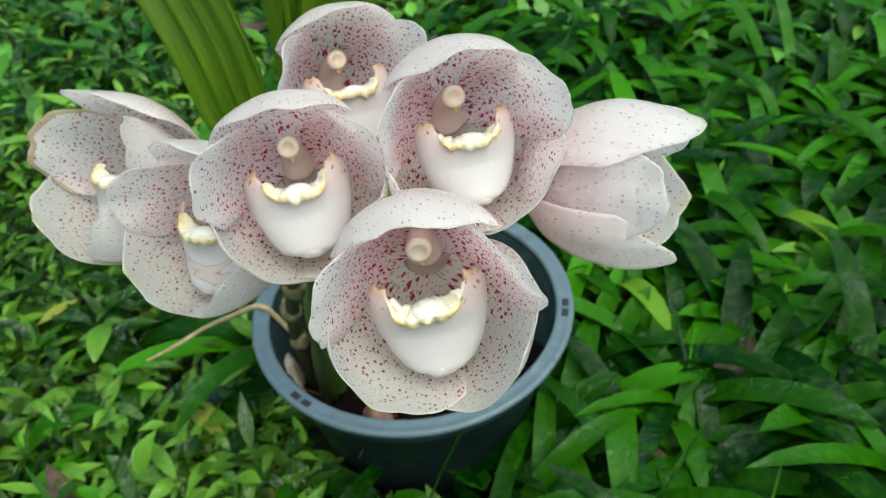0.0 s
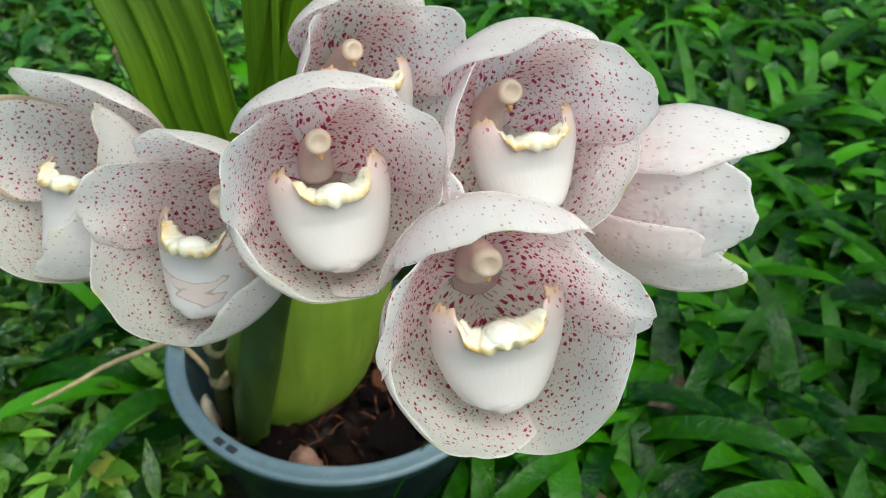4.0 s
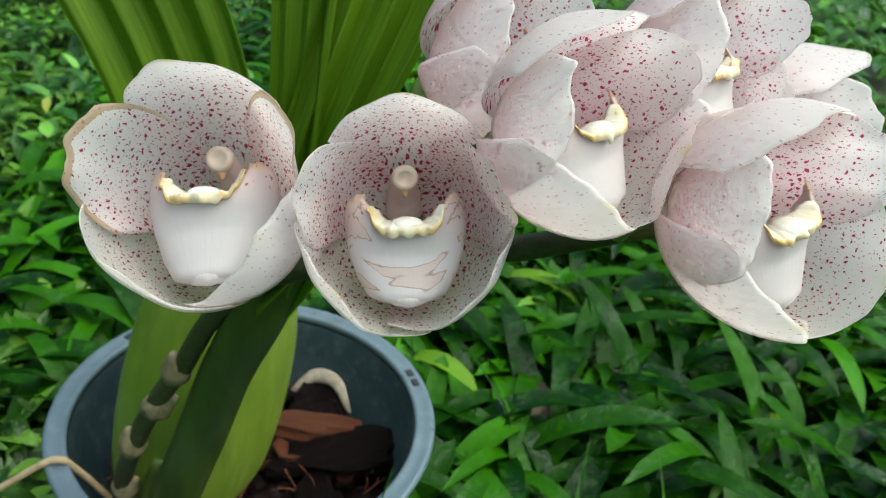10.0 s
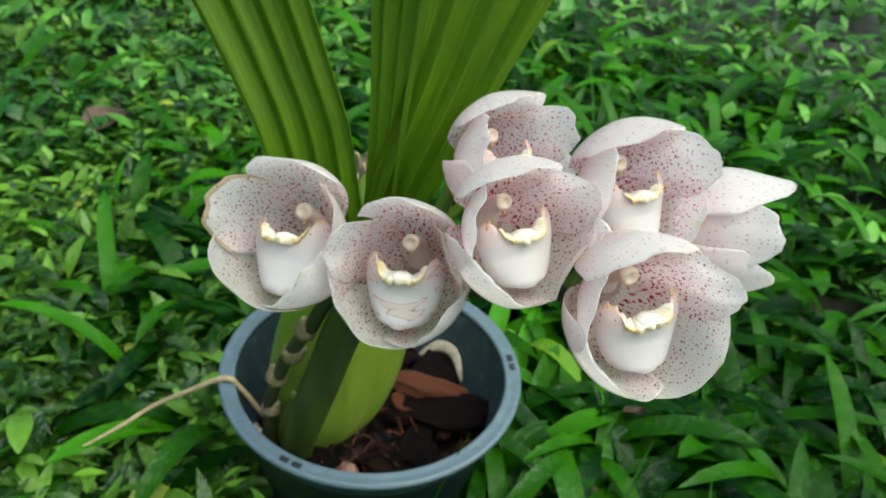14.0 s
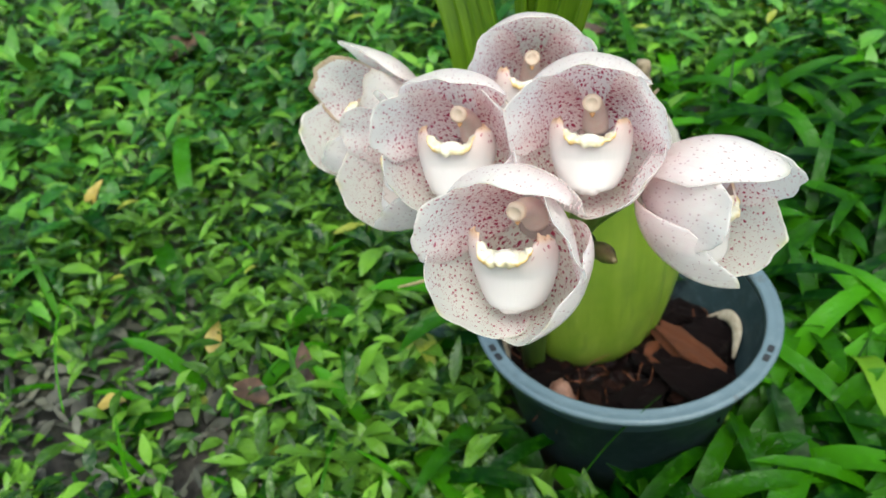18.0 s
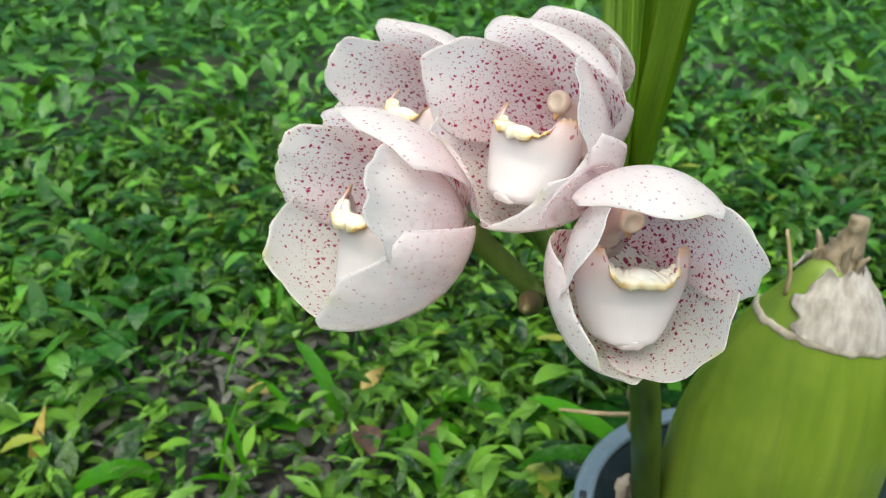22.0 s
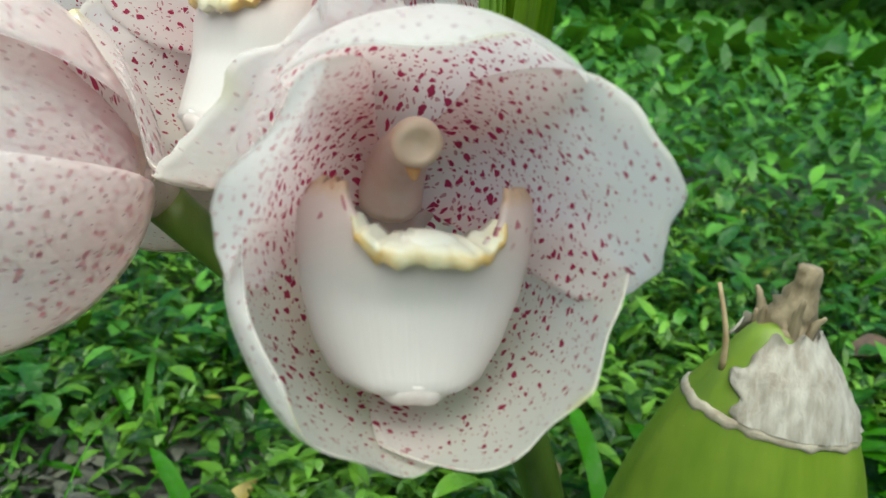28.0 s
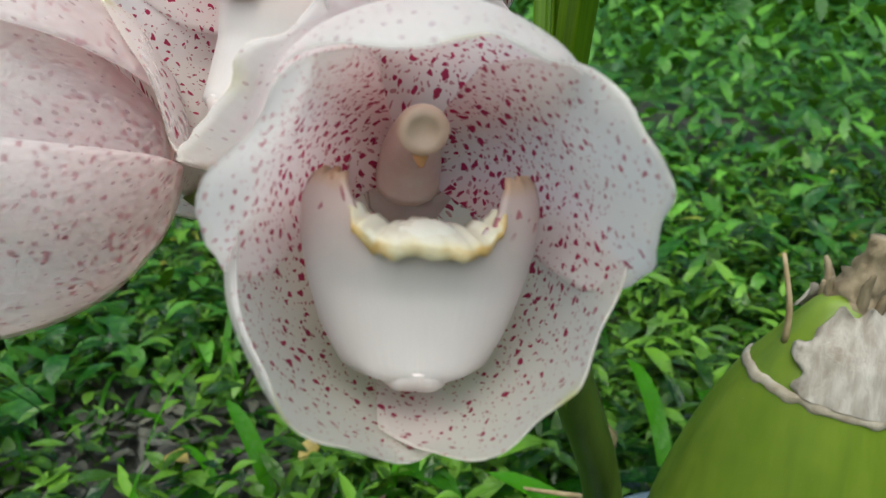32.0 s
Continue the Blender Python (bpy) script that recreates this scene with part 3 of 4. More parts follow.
    top_v = [np.array(v) * s for v in verts]
    bot_v = [(np.array(v) + np.array((0, 0.01, -0.06))) * s for v in verts]
    k = nu * nv
    f = grid_faces(nv, nu)
    border = list(range(nu)) + [i * nu + nu - 1 for i in range(1, nv)] + [(nv - 1) * nu + j for j in range(nu - 2, -1, -1)] + [i * nu for i in range(nv - 2, 0, -1)]
    f = f + [tuple(reversed([i + k for i in q])) for q in f] + [(border[i], border[i - 1], border[i - 1] + k, border[i] + k) for i in range(len(border))]
    part("lip_tip", mesh_of("lip_tip", top_v + bot_v, f, [M_LIPTIP]), ob, "pinkish turned-up lip tip")
    return ob


COL = np.array((0.0, 0.40, -0.40))


def column(parent, s):
    me = tube_mesh("column", M_COLUMN, np.array([(0, 0.0, -1.08), (0, 0.20, -0.90), (0, 0.34, -0.64), (0, 0.395, -0.44)]) * s, np.array([0.20, 0.17, 0.13, 0.10]) * s, 14, 16)
    ob = part("column", me, parent, "short fleshy pink column")
    prof = [(0.0, 0.065), (0.055, 0.07), (0.072, 0.092), (0.098, 0.10), (0.128, 0.07), (0.136, 0.02), (0.11, -0.05), (0.06, -0.09), (0.0, -0.1)]
    rows = []
    for r, z in prof:
        for j in range(24):
            w = 2 * math.pi * j / 24
            rows.append((COL + np.array((r * math.cos(w), r * 0.95 * math.sin(w), z))) * s)
    part("anther_cap", mesh_of("anther_cap", rows, grid_faces(len(prof), 24, True), [M_ANTHER]), ob, "round pale cream anther cap")
    me = tube_mesh("beak", M_BEAK, (np.array([(0, -0.08, -0.02), (0.0, -0.135, 0.01), (0.005, -0.19, 0.03)]) + COL) * s, np.array([0.045, 0.04, 0.012]) * s, 10, 10)
    part("beak", me, ob, "tiny orange beak under the cap")
    return ob


SEPAL = [(0.10, -1.12), (0.40, -1.04), (0.69, -0.79), (0.885, -0.43), (0.965, -0.05), (0.965, 0.24), (0.905, 0.50), (0.81, 0.74), (0.74, 0.98)]
PETAL = [(0.10, -1.06), (0.34, -0.95), (0.58, -0.64), (0.765, -0.24), (0.865, 0.10), (0.915, 0.36), (0.965, 0.58), (1.00, 0.76), (1.02, 0.98)]
DORSAL = [(0.10, -1.12), (0.40, -1.04), (0.71, -0.80), (0.93, -0.43), (1.03, -0.08), (1.02, 0.22), (0.965, 0.48), (0.90, 0.72), (0.82, 1.0)]
OPEN = [(0.10, -1.12), (0.40, -1.04), (0.70, -0.80), (0.91, -0.43), (1.04, -0.08), (1.10, 0.22), (1.14, 0.48), (1.16, 0.72), (1.15, 1.0)]


def flower(origin, az, el, roll, s, seed, label="", hood=1.0, top=0.70, petal_skin=None, lip_skin=None, lip_size=0.98, wing=(0.66, 0.66), wide=1.0, under="left", keel=(0.73, 0.73), span=50, flare=0.05, tall=1.03):
    """hood: 1 bends the upper sepal forward over the cup, 0 lets it stand open. top, wing: how far the upper sepal and the two petals reach out."""
    rng = np.random.default_rng(seed)
    a, e = radians(az), radians(el)
    n = Vector((math.cos(e) * math.cos(a), math.cos(e) * math.sin(a), math.sin(e)))
    x = Vector((-math.sin(a), math.cos(a), 0))
    y = n.cross(x)
    R = Matrix((x, y, n)).transposed() @ Matrix.Rotation(radians(roll), 3, "Z")
    ob = holder("orchid_flower", label, "flower", "orchid flowers")
    ob.matrix_world = Matrix.Translation(Vector(origin)) @ R.to_4x4()
    dors = np.array(DORSAL) * hood + np.array(OPEN) * (1 - hood)
    girth = np.array((wide, 1.0))
    tepal(ob, "dorsal_sepal", "white hooded upper sepal", M_SEPAL, s, dors * girth, (90, top), (span, span), (0.02, 0.02), rng, 0.026, 2.0, 0.0, tall=tall, upturn=0.05 * hood)
    for flip in (False, True):
        tuck = 0.035 if (under == "left") == flip else 0.0
        tepal(ob, "lateral_sepal", "speckled cupped lower sepal with a greenish tip", M_SEPAL, s, np.array(SEPAL) * girth, (-36, keel[1 if flip else 0]), (66, 46), (0.20, 0.16), rng, 0.034, 1.75, tuck, flip, tall=tall)
    for flip in (False, True):
        tepal(ob, "petal", "rosy petal thickly speckled with crimson", petal_skin or M_PETAL, s, np.array(PETAL) * girth, (25, wing[1 if flip else 0]), (42, 44), (0.0, -0.30), rng, 0.045, 2.3, 0.0, flip, tall=tall, curl=flare)
    lip(ob, s * lip_size, rng, lip_skin or M_LIP)
    column(ob, s)
    me = tube_mesh("ovary", M_OUT, np.array([(0, 0, -1.05), (0, -0.03, -1.16), (0, -0.1, -1.32)]) * s, np.array([0.28, 0.16, 0.11]) * s, 12, 8)
    part("ovary", me, ob, "pinkish flower base")
    return ob


TXT = "waxy white orchid flower speckled with crimson, "
FLOWERS = {
    "A": flower((-0.0696, -0.1193, 0.2713), -140, 35, 17, 0.0202, 11, TXT + "browned petal edges", 0.75, 0.78, M_BROWNED, wing=(0.62, 0.70), wide=0.97, span=42),
    "B": flower((-0.0458, -0.1461, 0.2735), -127, 23, 6, 0.0181, 12, TXT + "bruised brown lip", 0.2, 0.62, None, M_BRUISED, span=44),
    "C": flower((-0.0230, -0.1624, 0.2936), -88, 24, 5, 0.0172, 13, TXT + "hooded, rosy heart", 0.9, 0.74, wing=(0.64, 0.74)),
    "D": flower((-0.0107, -0.1308, 0.2945), -73, 27, -4, 0.0172, 14, TXT + "behind the others", 0.9, 0.74),
    "E": flower((0.0108, -0.1605, 0.2984), -84, 23, 2, 0.0179, 15, TXT + "high in the cluster", 0.95, 0.80, lip_size=0.92, wing=(0.68, 0.74), keel=(0.52, 0.58)),
    "F": flower((-0.0019, -0.1886, 0.2838), -95, 13, 6, 0.0184, 16, TXT + "hanging lowest", 1.0, 0.48, wide=1.02, wing=(0.62, 0.56), under="right", flare=0.11),
    "G": flower((0.0407, -0.1624, 0.2828), -30, 5, -4, 0.0173, 17, TXT + "facing outwards", 0.88, 0.98, wing=(0.78, 0.74), keel=(0.78, 0.82), wide=0.86, tall=1.15, lip_size=0.95),
}

# where neighbours touch, the one behind is pressed aside
TALL = 1.03
SIZE = {"A": 0.0202, "B": 0.0181, "C": 0.0172, "D": 0.0172, "E": 0.0179, "F": 0.0184, "G": 0.0173}
ORDER = "FGACBED"
shell_z, shell_r = [-1.32, -1.12, -1.06, -0.80, -0.42, -0.05, 0.25, 0.50], [0.10, 0.26, 0.48, 0.79, 0.97, 1.02, 1.00, 0.93]
bpy.context.view_layer.update()
for i, low in enumerate(ORDER):
    for high in ORDER[:i]:
        inv = FLOWERS[high].matrix_world.inverted()
        for ob in FLOWERS[low].children:
            if ob.name.split(".")[0] not in ("lateral_sepal", "petal"):
                continue
            m = np.array(inv @ FLOWERS[low].matrix_world)
            co = np.empty(len(ob.data.vertices) * 3)
            ob.data.vertices.foreach_get("co", co)
            co = co.reshape(-1, 3)
            q = (co @ m[:3, :3].T + m[:3, 3]) / SIZE[high]
            q[:, 1] /= TALL
            r = np.hypot(q[:, 0], q[:, 1]) + 1e-6
            rs = np.interp(q[:, 2], shell_z, shell_r) * (1 + 0.07 * np.clip(-q[:, 1] / r, 0, 1))
            d = m[:2, 3] / (1, TALL)
            d = d / np.linalg.norm(d)
            along = q[:, :2] @ d
            reach = rs + 0.05
            inside = (r < reach) & (q[:, 2] > -1.32) & (q[:, 2] < 0.5) & (along > -0.99 * reach)
            if not inside.any():
                continue
            fade = np.clip((0.5 - q[:, 2]) / 0.2, 0, 1)
            step = np.sqrt(np.maximum(along**2 - r**2 + reach**2, 0)) - along
            q[:, :2] += np.where(inside, step * 0.94 * fade, 0.0)[:, None] * d
            q[:, 1] *= TALL
            back = np.linalg.inv(m)
            co = (q * SIZE[high]) @ back[:3, :3].T + back[:3, 3]
            ob.data.vertices.foreach_set("co", co.ravel())
            ob.data.update()

# ---- the orchid plant ----
plant = holder("orchid_plant", "green orchid plant with pleated leaves growing in a grey pot", "orchid plant")
rng = np.random.default_rng(5)
SCAPE = [(-0.056, -0.004, 0.046), (-0.0575, -0.010, 0.092), (-0.0545, -0.021, 0.122), (-0.0500, -0.031, 0.146), (-0.0440, -0.039, 0.164), (-0.0395, -0.054, 0.192), (-0.0350, -0.072, 0.214), (-0.0290, -0.094, 0.230), (-0.018, -0.114, 0.240), (-0.006, -0.131, 0.248), (0.002, -0.142, 0.254), (0.0095, -0.153, 0.2605)]
part("scape", tube_mesh("scape", M_SCAPE, SCAPE, [0.0036, 0.0035, 0.0034, 0.0034, 0.0034, 0.0033, 0.0033, 0.0032, 0.0031, 0.0030, 0.0028, 0.0024], 12, 70, wobble=0.03, rng=rng), plant, "knobbly brownish-green flower stem")
for i, t in enumerate((0.09, 0.18, 0.27, 0.36)):
    c = spline(SCAPE, 101)
    p, q = c[int(t * 100)], c[int(t * 100) + 3]
    d = (q - p) / np.linalg.norm(q - p)
    side = np.cross(d, (0.6, 0.7, 0.2)) * (1 if i % 2 else -1) * 0.0035
    part("node_bract", tube_mesh("node_bract", M_NODE, [p - d * 0.005, p + side * 0.4, p + d * 0.007 + side * 1.4], [0.0040, 0.0050, 0.0010], 10, 10, wobble=0.07, rng=rng), plant, "dry brown node bract")
for key, knot in (("A", 0.52), ("B", 0.62), ("C", 0.76), ("D", 0.70), ("E", 0.92), ("F", 0.99), ("G", 0.96)):
    m = FLOWERS[key].matrix_world
    s = SIZE[key]
    end = np.array(m @ Vector((0, -0.1 * s, -1.29 * s)))
    back = np.array(m.to_3x3() @ Vector((0, -0.25, -1)))
    start = spline(SCAPE, 101)[int(knot * 100)]
    reach = np.linalg.norm(end - start)
    part("pedicel", tube_mesh("pedicel", M_PEDICEL, [start, start * 0.55 + (end + back * reach * 0.35) * 0.45 + np.array((0, 0, -0.002)), end], [0.0024, 0.0023, 0.0026], 12, 20), plant, "curved green flower stalk")
part("bud", tube_mesh("bud", M_BUD, [(0.006, -0.149, 0.2575), (0.011, -0.156, 0.2615), (0.0155, -0.162, 0.2650), (0.0190, -0.1668, 0.2668)], [0.0013, 0.0017, 0.0026, 0.0007], 10, 16), plant, "withered brown bud")
part("bract", tube_mesh("bract", M_FRESH, [(-0.0325, -0.0710, 0.2060), (-0.0215, -0.0810, 0.2280), (-0.0105, -0.0885, 0.2450), (-0.0010, -0.0950, 0.2610), (0.0054, -0.0990, 0.2732)], [0.0070, 0.0090, 0.0086, 0.0064, 0.0012], 18, 24, flat=0.16, flat_dir=(0.6, 0.7, 0)), plant, "green leafy bract")
FAN = np.array((-0.80, 0.60, 0.0))
part("shoot", tube_mesh("shoot", M_SHOOT, [(-0.047, -0.014, 0.046), (-0.044, -0.023, 0.085), (-0.038, -0.038, 0.130), (-0.034, -0.050, 0.165), (-0.031, -0.066, 0.198), (-0.028, -0.076, 0.224)], [0.0075, 0.0090, 0.0088, 0.0085, 0.0085, 0.0080], 20, 30, flat=0.65, flat_dir=FAN), plant, "flattened dark green leafy shoot")
for base, tip, r in (((-0.047, -0.003, 0.046), (-0.045, -0.017, 0.104), 0.0092), ((-0.036, -0.008, 0.046), (-0.028, -0.016, 0.082), 0.0090)):
    b, t = np.array(base), np.array(tip)
    part("sheath", tube_mesh("sheath", M_STEM, [b, b * 0.6 + t * 0.4, t], [r, r * 0.95, r * 0.3], 18, 14, flat=0.62, flat_dir=FAN), plant, "green basal sheath")


def pleated_leaf(center, widths, side, folds, depth, label, seed):
    """A long leaf with lengthwise pleats. side: the way across the leaf."""
    r2 = np.random.default_rng(seed)
    nv, nu = 40, 49
    c, w = spline(center, nv), spline(np.array(widths)[:, None], nv)[:, 0]
    tan = np.gradient(c, axis=0)
    tan /= np.linalg.norm(tan, axis=1)[:, None]
    verts, uvs = [], []
    for skin in (1, -1):
        for i in range(nv):
            a = np.array(side, float)
            a = a - tan[i] * (a @ tan[i])
            a /= np.linalg.norm(a)
            b = np.cross(tan[i], a)
            for j in range(nu):
                u = -1 + 2 * j / (nu - 1)
                wave = depth * (2 * abs(((u * folds + 0.25) % 1) - 0.5) - 0.5) * min(1, w[i] / 0.012) + 0.18 * w[i] * u * u
                verts.append(c[i] + a * u * w[i] + b * (wave + skin * 0.0003))
                uvs.append((u * 1.6, i / nv * 12))
    k = nv * nu
    f = grid_faces(nv, nu)
    f = f + [tuple(reversed([x + k for x in q])) for q in f]
    for i in range(nv - 1):
        for j in (0, nu - 1):
            f.append((i * nu + j, (i + 1) * nu + j, (i + 1) * nu + j + k, i * nu + j + k))
    part("leaf", mesh_of("leaf", verts, f, [M_LEAF], uvs=np.array(uvs) + r2.uniform(0, 30, 2)), plant, label)


pleated_leaf([(-0.0310, -0.0660, 0.196), (-0.0355, -0.069, 0.216), (-0.0455, -0.064, 0.25), (-0.0530, -0.057, 0.285), (-0.0816, -0.035, 0.36), (-0.1366, 0.005, 0.45), (-0.1966, 0.045, 0.48)], [0.004, 0.010, 0.0155, 0.0175, 0.0215, 0.018, 0.002], FAN, 2.0, 0.0040, "broad pleated green leaf", 1)
pleated_leaf([(-0.0300, -0.0680, 0.196), (-0.0290, -0.076, 0.226), (-0.0266, -0.079, 0.285), (-0.0226, -0.079, 0.37), (-0.0116, -0.065, 0.47), (-0.0016, -0.035, 0.52)], [0.003, 0.006, 0.008, 0.014, 0.012, 0.002], FAN + np.array((0.35, 0.3, 0)), 1.5, 0.0035, "narrow upright pleated leaf", 2)
pleated_leaf([(-0.0290, -0.0695, 0.196), (-0.0255, -0.0785, 0.222), (-0.0246, -0.082, 0.25), (-0.0146, -0.09, 0.29), (0.0094, -0.102, 0.37), (0.0574, -0.112, 0.44), (0.1074, -0.102, 0.46)], [0.003, 0.007, 0.0095, 0.0125, 0.019, 0.016, 0.002], FAN, 1.5, 0.004, "broad pleated green leaf", 3)


def bulb():
    nz, na = 48, 96
    prof = spline([(0.042, 0.50), (0.050, 0.70), (0.066, 0.86), (0.096, 0.93), (0.132, 0.885), (0.166, 0.71), (0.188, 0.53), (0.198, 0.41), (0.207, 0.28), (0.214, 0.16), (0.217, 0.02)], nz)
    top = np.array((-0.003, 0.004))
    bot = np.array((-0.018, 0.018))

    def at(z, r, w, grow=1.0, lift=0.0):
        c = bot + (top - bot) * min((z - 0.06) / 0.130, 1.1)
        fade = min(1, max(0.25, (0.20 - z) / 0.05))
        ridge = 1 + fade * (0.022 * math.cos(5 * w + 0.6) + 0.008 * math.cos(11 * w) + 0.003 * math.cos(23 * w))
        ridge -= fade * 0.075 * math.exp(-(((w - math.radians(292) + math.pi) % (2 * math.pi) - math.pi) / 0.10) ** 2)
        a, b = (0.0475 * r * ridge * grow + lift) * math.cos(w), (0.036 * r * ridge * grow + lift) * math.sin(w)
        return np.array((c[0] + a * 0.70 - b * 0.71, c[1] + a * 0.71 + b * 0.70, z))

    verts = [at(z, r, 2 * math.pi * j / na) for z, r in prof for j in range(na)]
    part("pseudobulb", mesh_of("pseudobulb", verts, grid_faces(nz, na, True), [M_BULB]), plant, "fat ribbed green pseudobulb")
    zs, rs = prof[:, 0], prof[:, 1]
    rg = np.random.default_rng(3)

    def skin(z, w, lift):
        return at(z, float(np.interp(z, zs, rs)), w, 1.0, lift)

    # thin scar ring where the leaf sheath broke off
    verts = []
    jag = np.convolve(rg.normal(0, 0.0008, na + 4), (0.25, 0.5, 0.25), "same")[2:-2]
    for dz, lift in ((-0.0022, 0.0), (-0.0018, 0.0005), (-0.0008, 0.0008), (0.0004, 0.0007), (0.0006, 0.0)):
        for j in range(na):
            w = 2 * math.pi * j / na
            verts.append(skin(0.1895 + RING * math.cos(w - LEFT) + dz + jag[j] * (1.0 if dz < -0.002 else 0.5), w, lift + 0.0002 * math.sin(13 * w)))
    part("scar_ring", mesh_of("scar_ring", verts, grid_faces(5, na, True), [M_HUSK]), plant, "thin tan scar ring round the pseudobulb")
    # papery sheath over one side
    n, m = 16, 40
    verts = []
    for lift in (0.0011, 0.0003):
        for i in range(n):
            t = i / (n - 1)
            for j in range(m):
                u = -1 + 2 * j / (m - 1)
                spread = radians(118 + 18 * t + 10 * math.sin(7 * t + 2 * u) + 6 * math.sin(17 * t))
                w = LEFT + math.pi - 0.35 * (1 - t) + u * spread
                z = 0.1900 + RING * math.cos(w - LEFT) * (1 - t) + (0.0245 + 0.0015 * math.sin(9 * w)) * t
                fold = 0.0005 * math.sin(21 * w + 4 * t) + 0.0003 * math.sin(47 * w)
                q = skin(min(z, 0.2130), w, lift + fold * (lift > 0.0005) + 0.0012 * t)
                q[2] = z
                verts.append(q)
    k = n * m
    f = grid_faces(n, m)
    f = f + [tuple(reversed([x + k for x in q])) for q in f]
    for i in range(n - 1):
        for j in (0, m - 1):
            f.append((i * m + j, (i + 1) * m + j, (i + 1) * m + j + k, i * m + j + k))
    part("dry_sheath", mesh_of("dry_sheath", verts, f, [M_DRY]), plant, "papery grey-white dry sheath")
    neck = part("withered_tip", tube_mesh("withered_tip", M_TIP, [(-0.002, 0.005, 0.204), (-0.0015, 0.006, 0.213), (0.0005, 0.007, 0.222), (0.0015, 0.008, 0.2315)], [0.0105, 0.0082, 0.0046, 0.0030], 13, 20, wobble=0.14, rng=rg), plant, "withered brown neck of the pseudobulb")
    for i in range(7):
        w = rg.uniform(0, 6.28)
        p = np.array((-0.0015 + 0.007 * math.cos(w), 0.006 + 0.006 * math.sin(w), 0.210))
        d = np.array((0.002 * math.cos(w), 0.002 * math.sin(w), rg.uniform(0.008, 0.017)))
        part("fibre", tube_mesh("fibre", M_TIP, [p, p + d * 0.6, p + d + rg.normal(0, 0.001, 3)], [0.0016, 0.0012, 0.0005], 7, 8, wobble=0.12, rng=rg), neck, "withered brown neck fibre")
    p = skin(0.203, LEFT + 0.25, -0.0005)
    part("fibre", tube_mesh("fibre", M_ROOT, [p, p + (0.0, -0.001, 0.011), p + (-0.004, -0.001, 0.024)], [0.0010, 0.0008, 0.0006], 7, 8), plant, "thin withered stalk")


RING, LEFT = 0.0050, radians(-175)
bulb()
part("aerial_root", tube_mesh("aerial_root", M_ROOT, [(-0.058, 0.004, 0.070), (-0.068, 0.008, 0.089), (-0.0756, 0.0108, 0.0965), (-0.092, 0.020, 0.084), (-0.112, 0.032, 0.066), (-0.130, 0.031, 0.057), (-0.152, 0.034, 0.044)], [0.0014, 0.0014, 0.0015, 0.0013, 0.0012, 0.0011, 0.0007], 9, 48, wobble=0.05, rng=rng), plant, "thin dry tan root over the rim")

# ---- the pot ----
pot = holder("flower_pot", "round blue-grey plastic flower pot, dusty, standing in grass", "flower pot")
ZR = 0.0943
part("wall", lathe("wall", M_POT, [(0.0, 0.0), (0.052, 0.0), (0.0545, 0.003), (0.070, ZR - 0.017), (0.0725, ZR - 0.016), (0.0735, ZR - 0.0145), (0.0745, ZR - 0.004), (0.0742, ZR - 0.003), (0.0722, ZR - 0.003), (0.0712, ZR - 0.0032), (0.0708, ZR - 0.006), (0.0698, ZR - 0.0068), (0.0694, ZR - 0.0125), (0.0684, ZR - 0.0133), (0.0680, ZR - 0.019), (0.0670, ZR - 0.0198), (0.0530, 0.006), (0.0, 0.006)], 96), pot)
# same plastic as the wall, coloured lighter as if lit from above
part("rim", lathe("rim", M_RIM, [(0.0738, ZR - 0.0034), (0.0770, ZR - 0.0035), (0.0795, ZR - 0.0028), (0.0800, ZR - 0.001), (0.0795, ZR + 0.0003), (0.0780, ZR + 0.0006), (0.0765, ZR), (0.0735, ZR), (0.0722, ZR + 0.0004), (0.0713, ZR - 0.0003), (0.0710, ZR - 0.0034), (0.0738, ZR - 0.0034)], 96), pot, "rim painted lighter than the shaded wall")
# near-black blocks on the uncut rim stand in for the shade in its slots
for ang in (-138.2, -14.7, 105.0):
    for k in (-1, 1):
        a0 = radians(ang + k * 2.6)
        bm = bmesh.new()
        bmesh.ops.create_cube(bm, size=1.0, matrix=Matrix.Translation((0.0758 * math.cos(a0), 0.0758 * math.sin(a0), ZR + 0.0002)) @ Matrix.Rotation(a0, 4, "Z") @ Matrix.Diagonal((0.0032, 0.0048, 0.0008, 1)))
        bmesh.ops.bevel(bm, geom=bm.edges[:], offset=0.0003, segments=1, affect="EDGES")
        me = bpy.data.meshes.new("rim_slot")
        bm.to_mesh(me)
        me.materials.append(M_SLOT)
        part("rim_slot", me, pot, "dark block painted as a shaded slot in the rim")

# potting mix: a rough bed with loose chips on it
n, m = 40, 72
rg = np.random.default_rng(8)
verts = []
for i in range(n):
    r = 0.0625 * i / (n - 1)
    for j in range(m):
        w = 2 * math.pi * j / m
        p = Vector((r * math.cos(w), r * math.sin(w), 0))
        verts.append((p.x, p.y, 0.050 + 0.006 * noise.noise(p * 60) + 0.004 * noise.noise(p * 160)))
tagged(new("potting_mix", mesh_of("potting_mix", verts, grid_faces(n, m, True), [M_BARKS[0]])), "dark damp bark potting mix", "potting mix", kind="stuff")


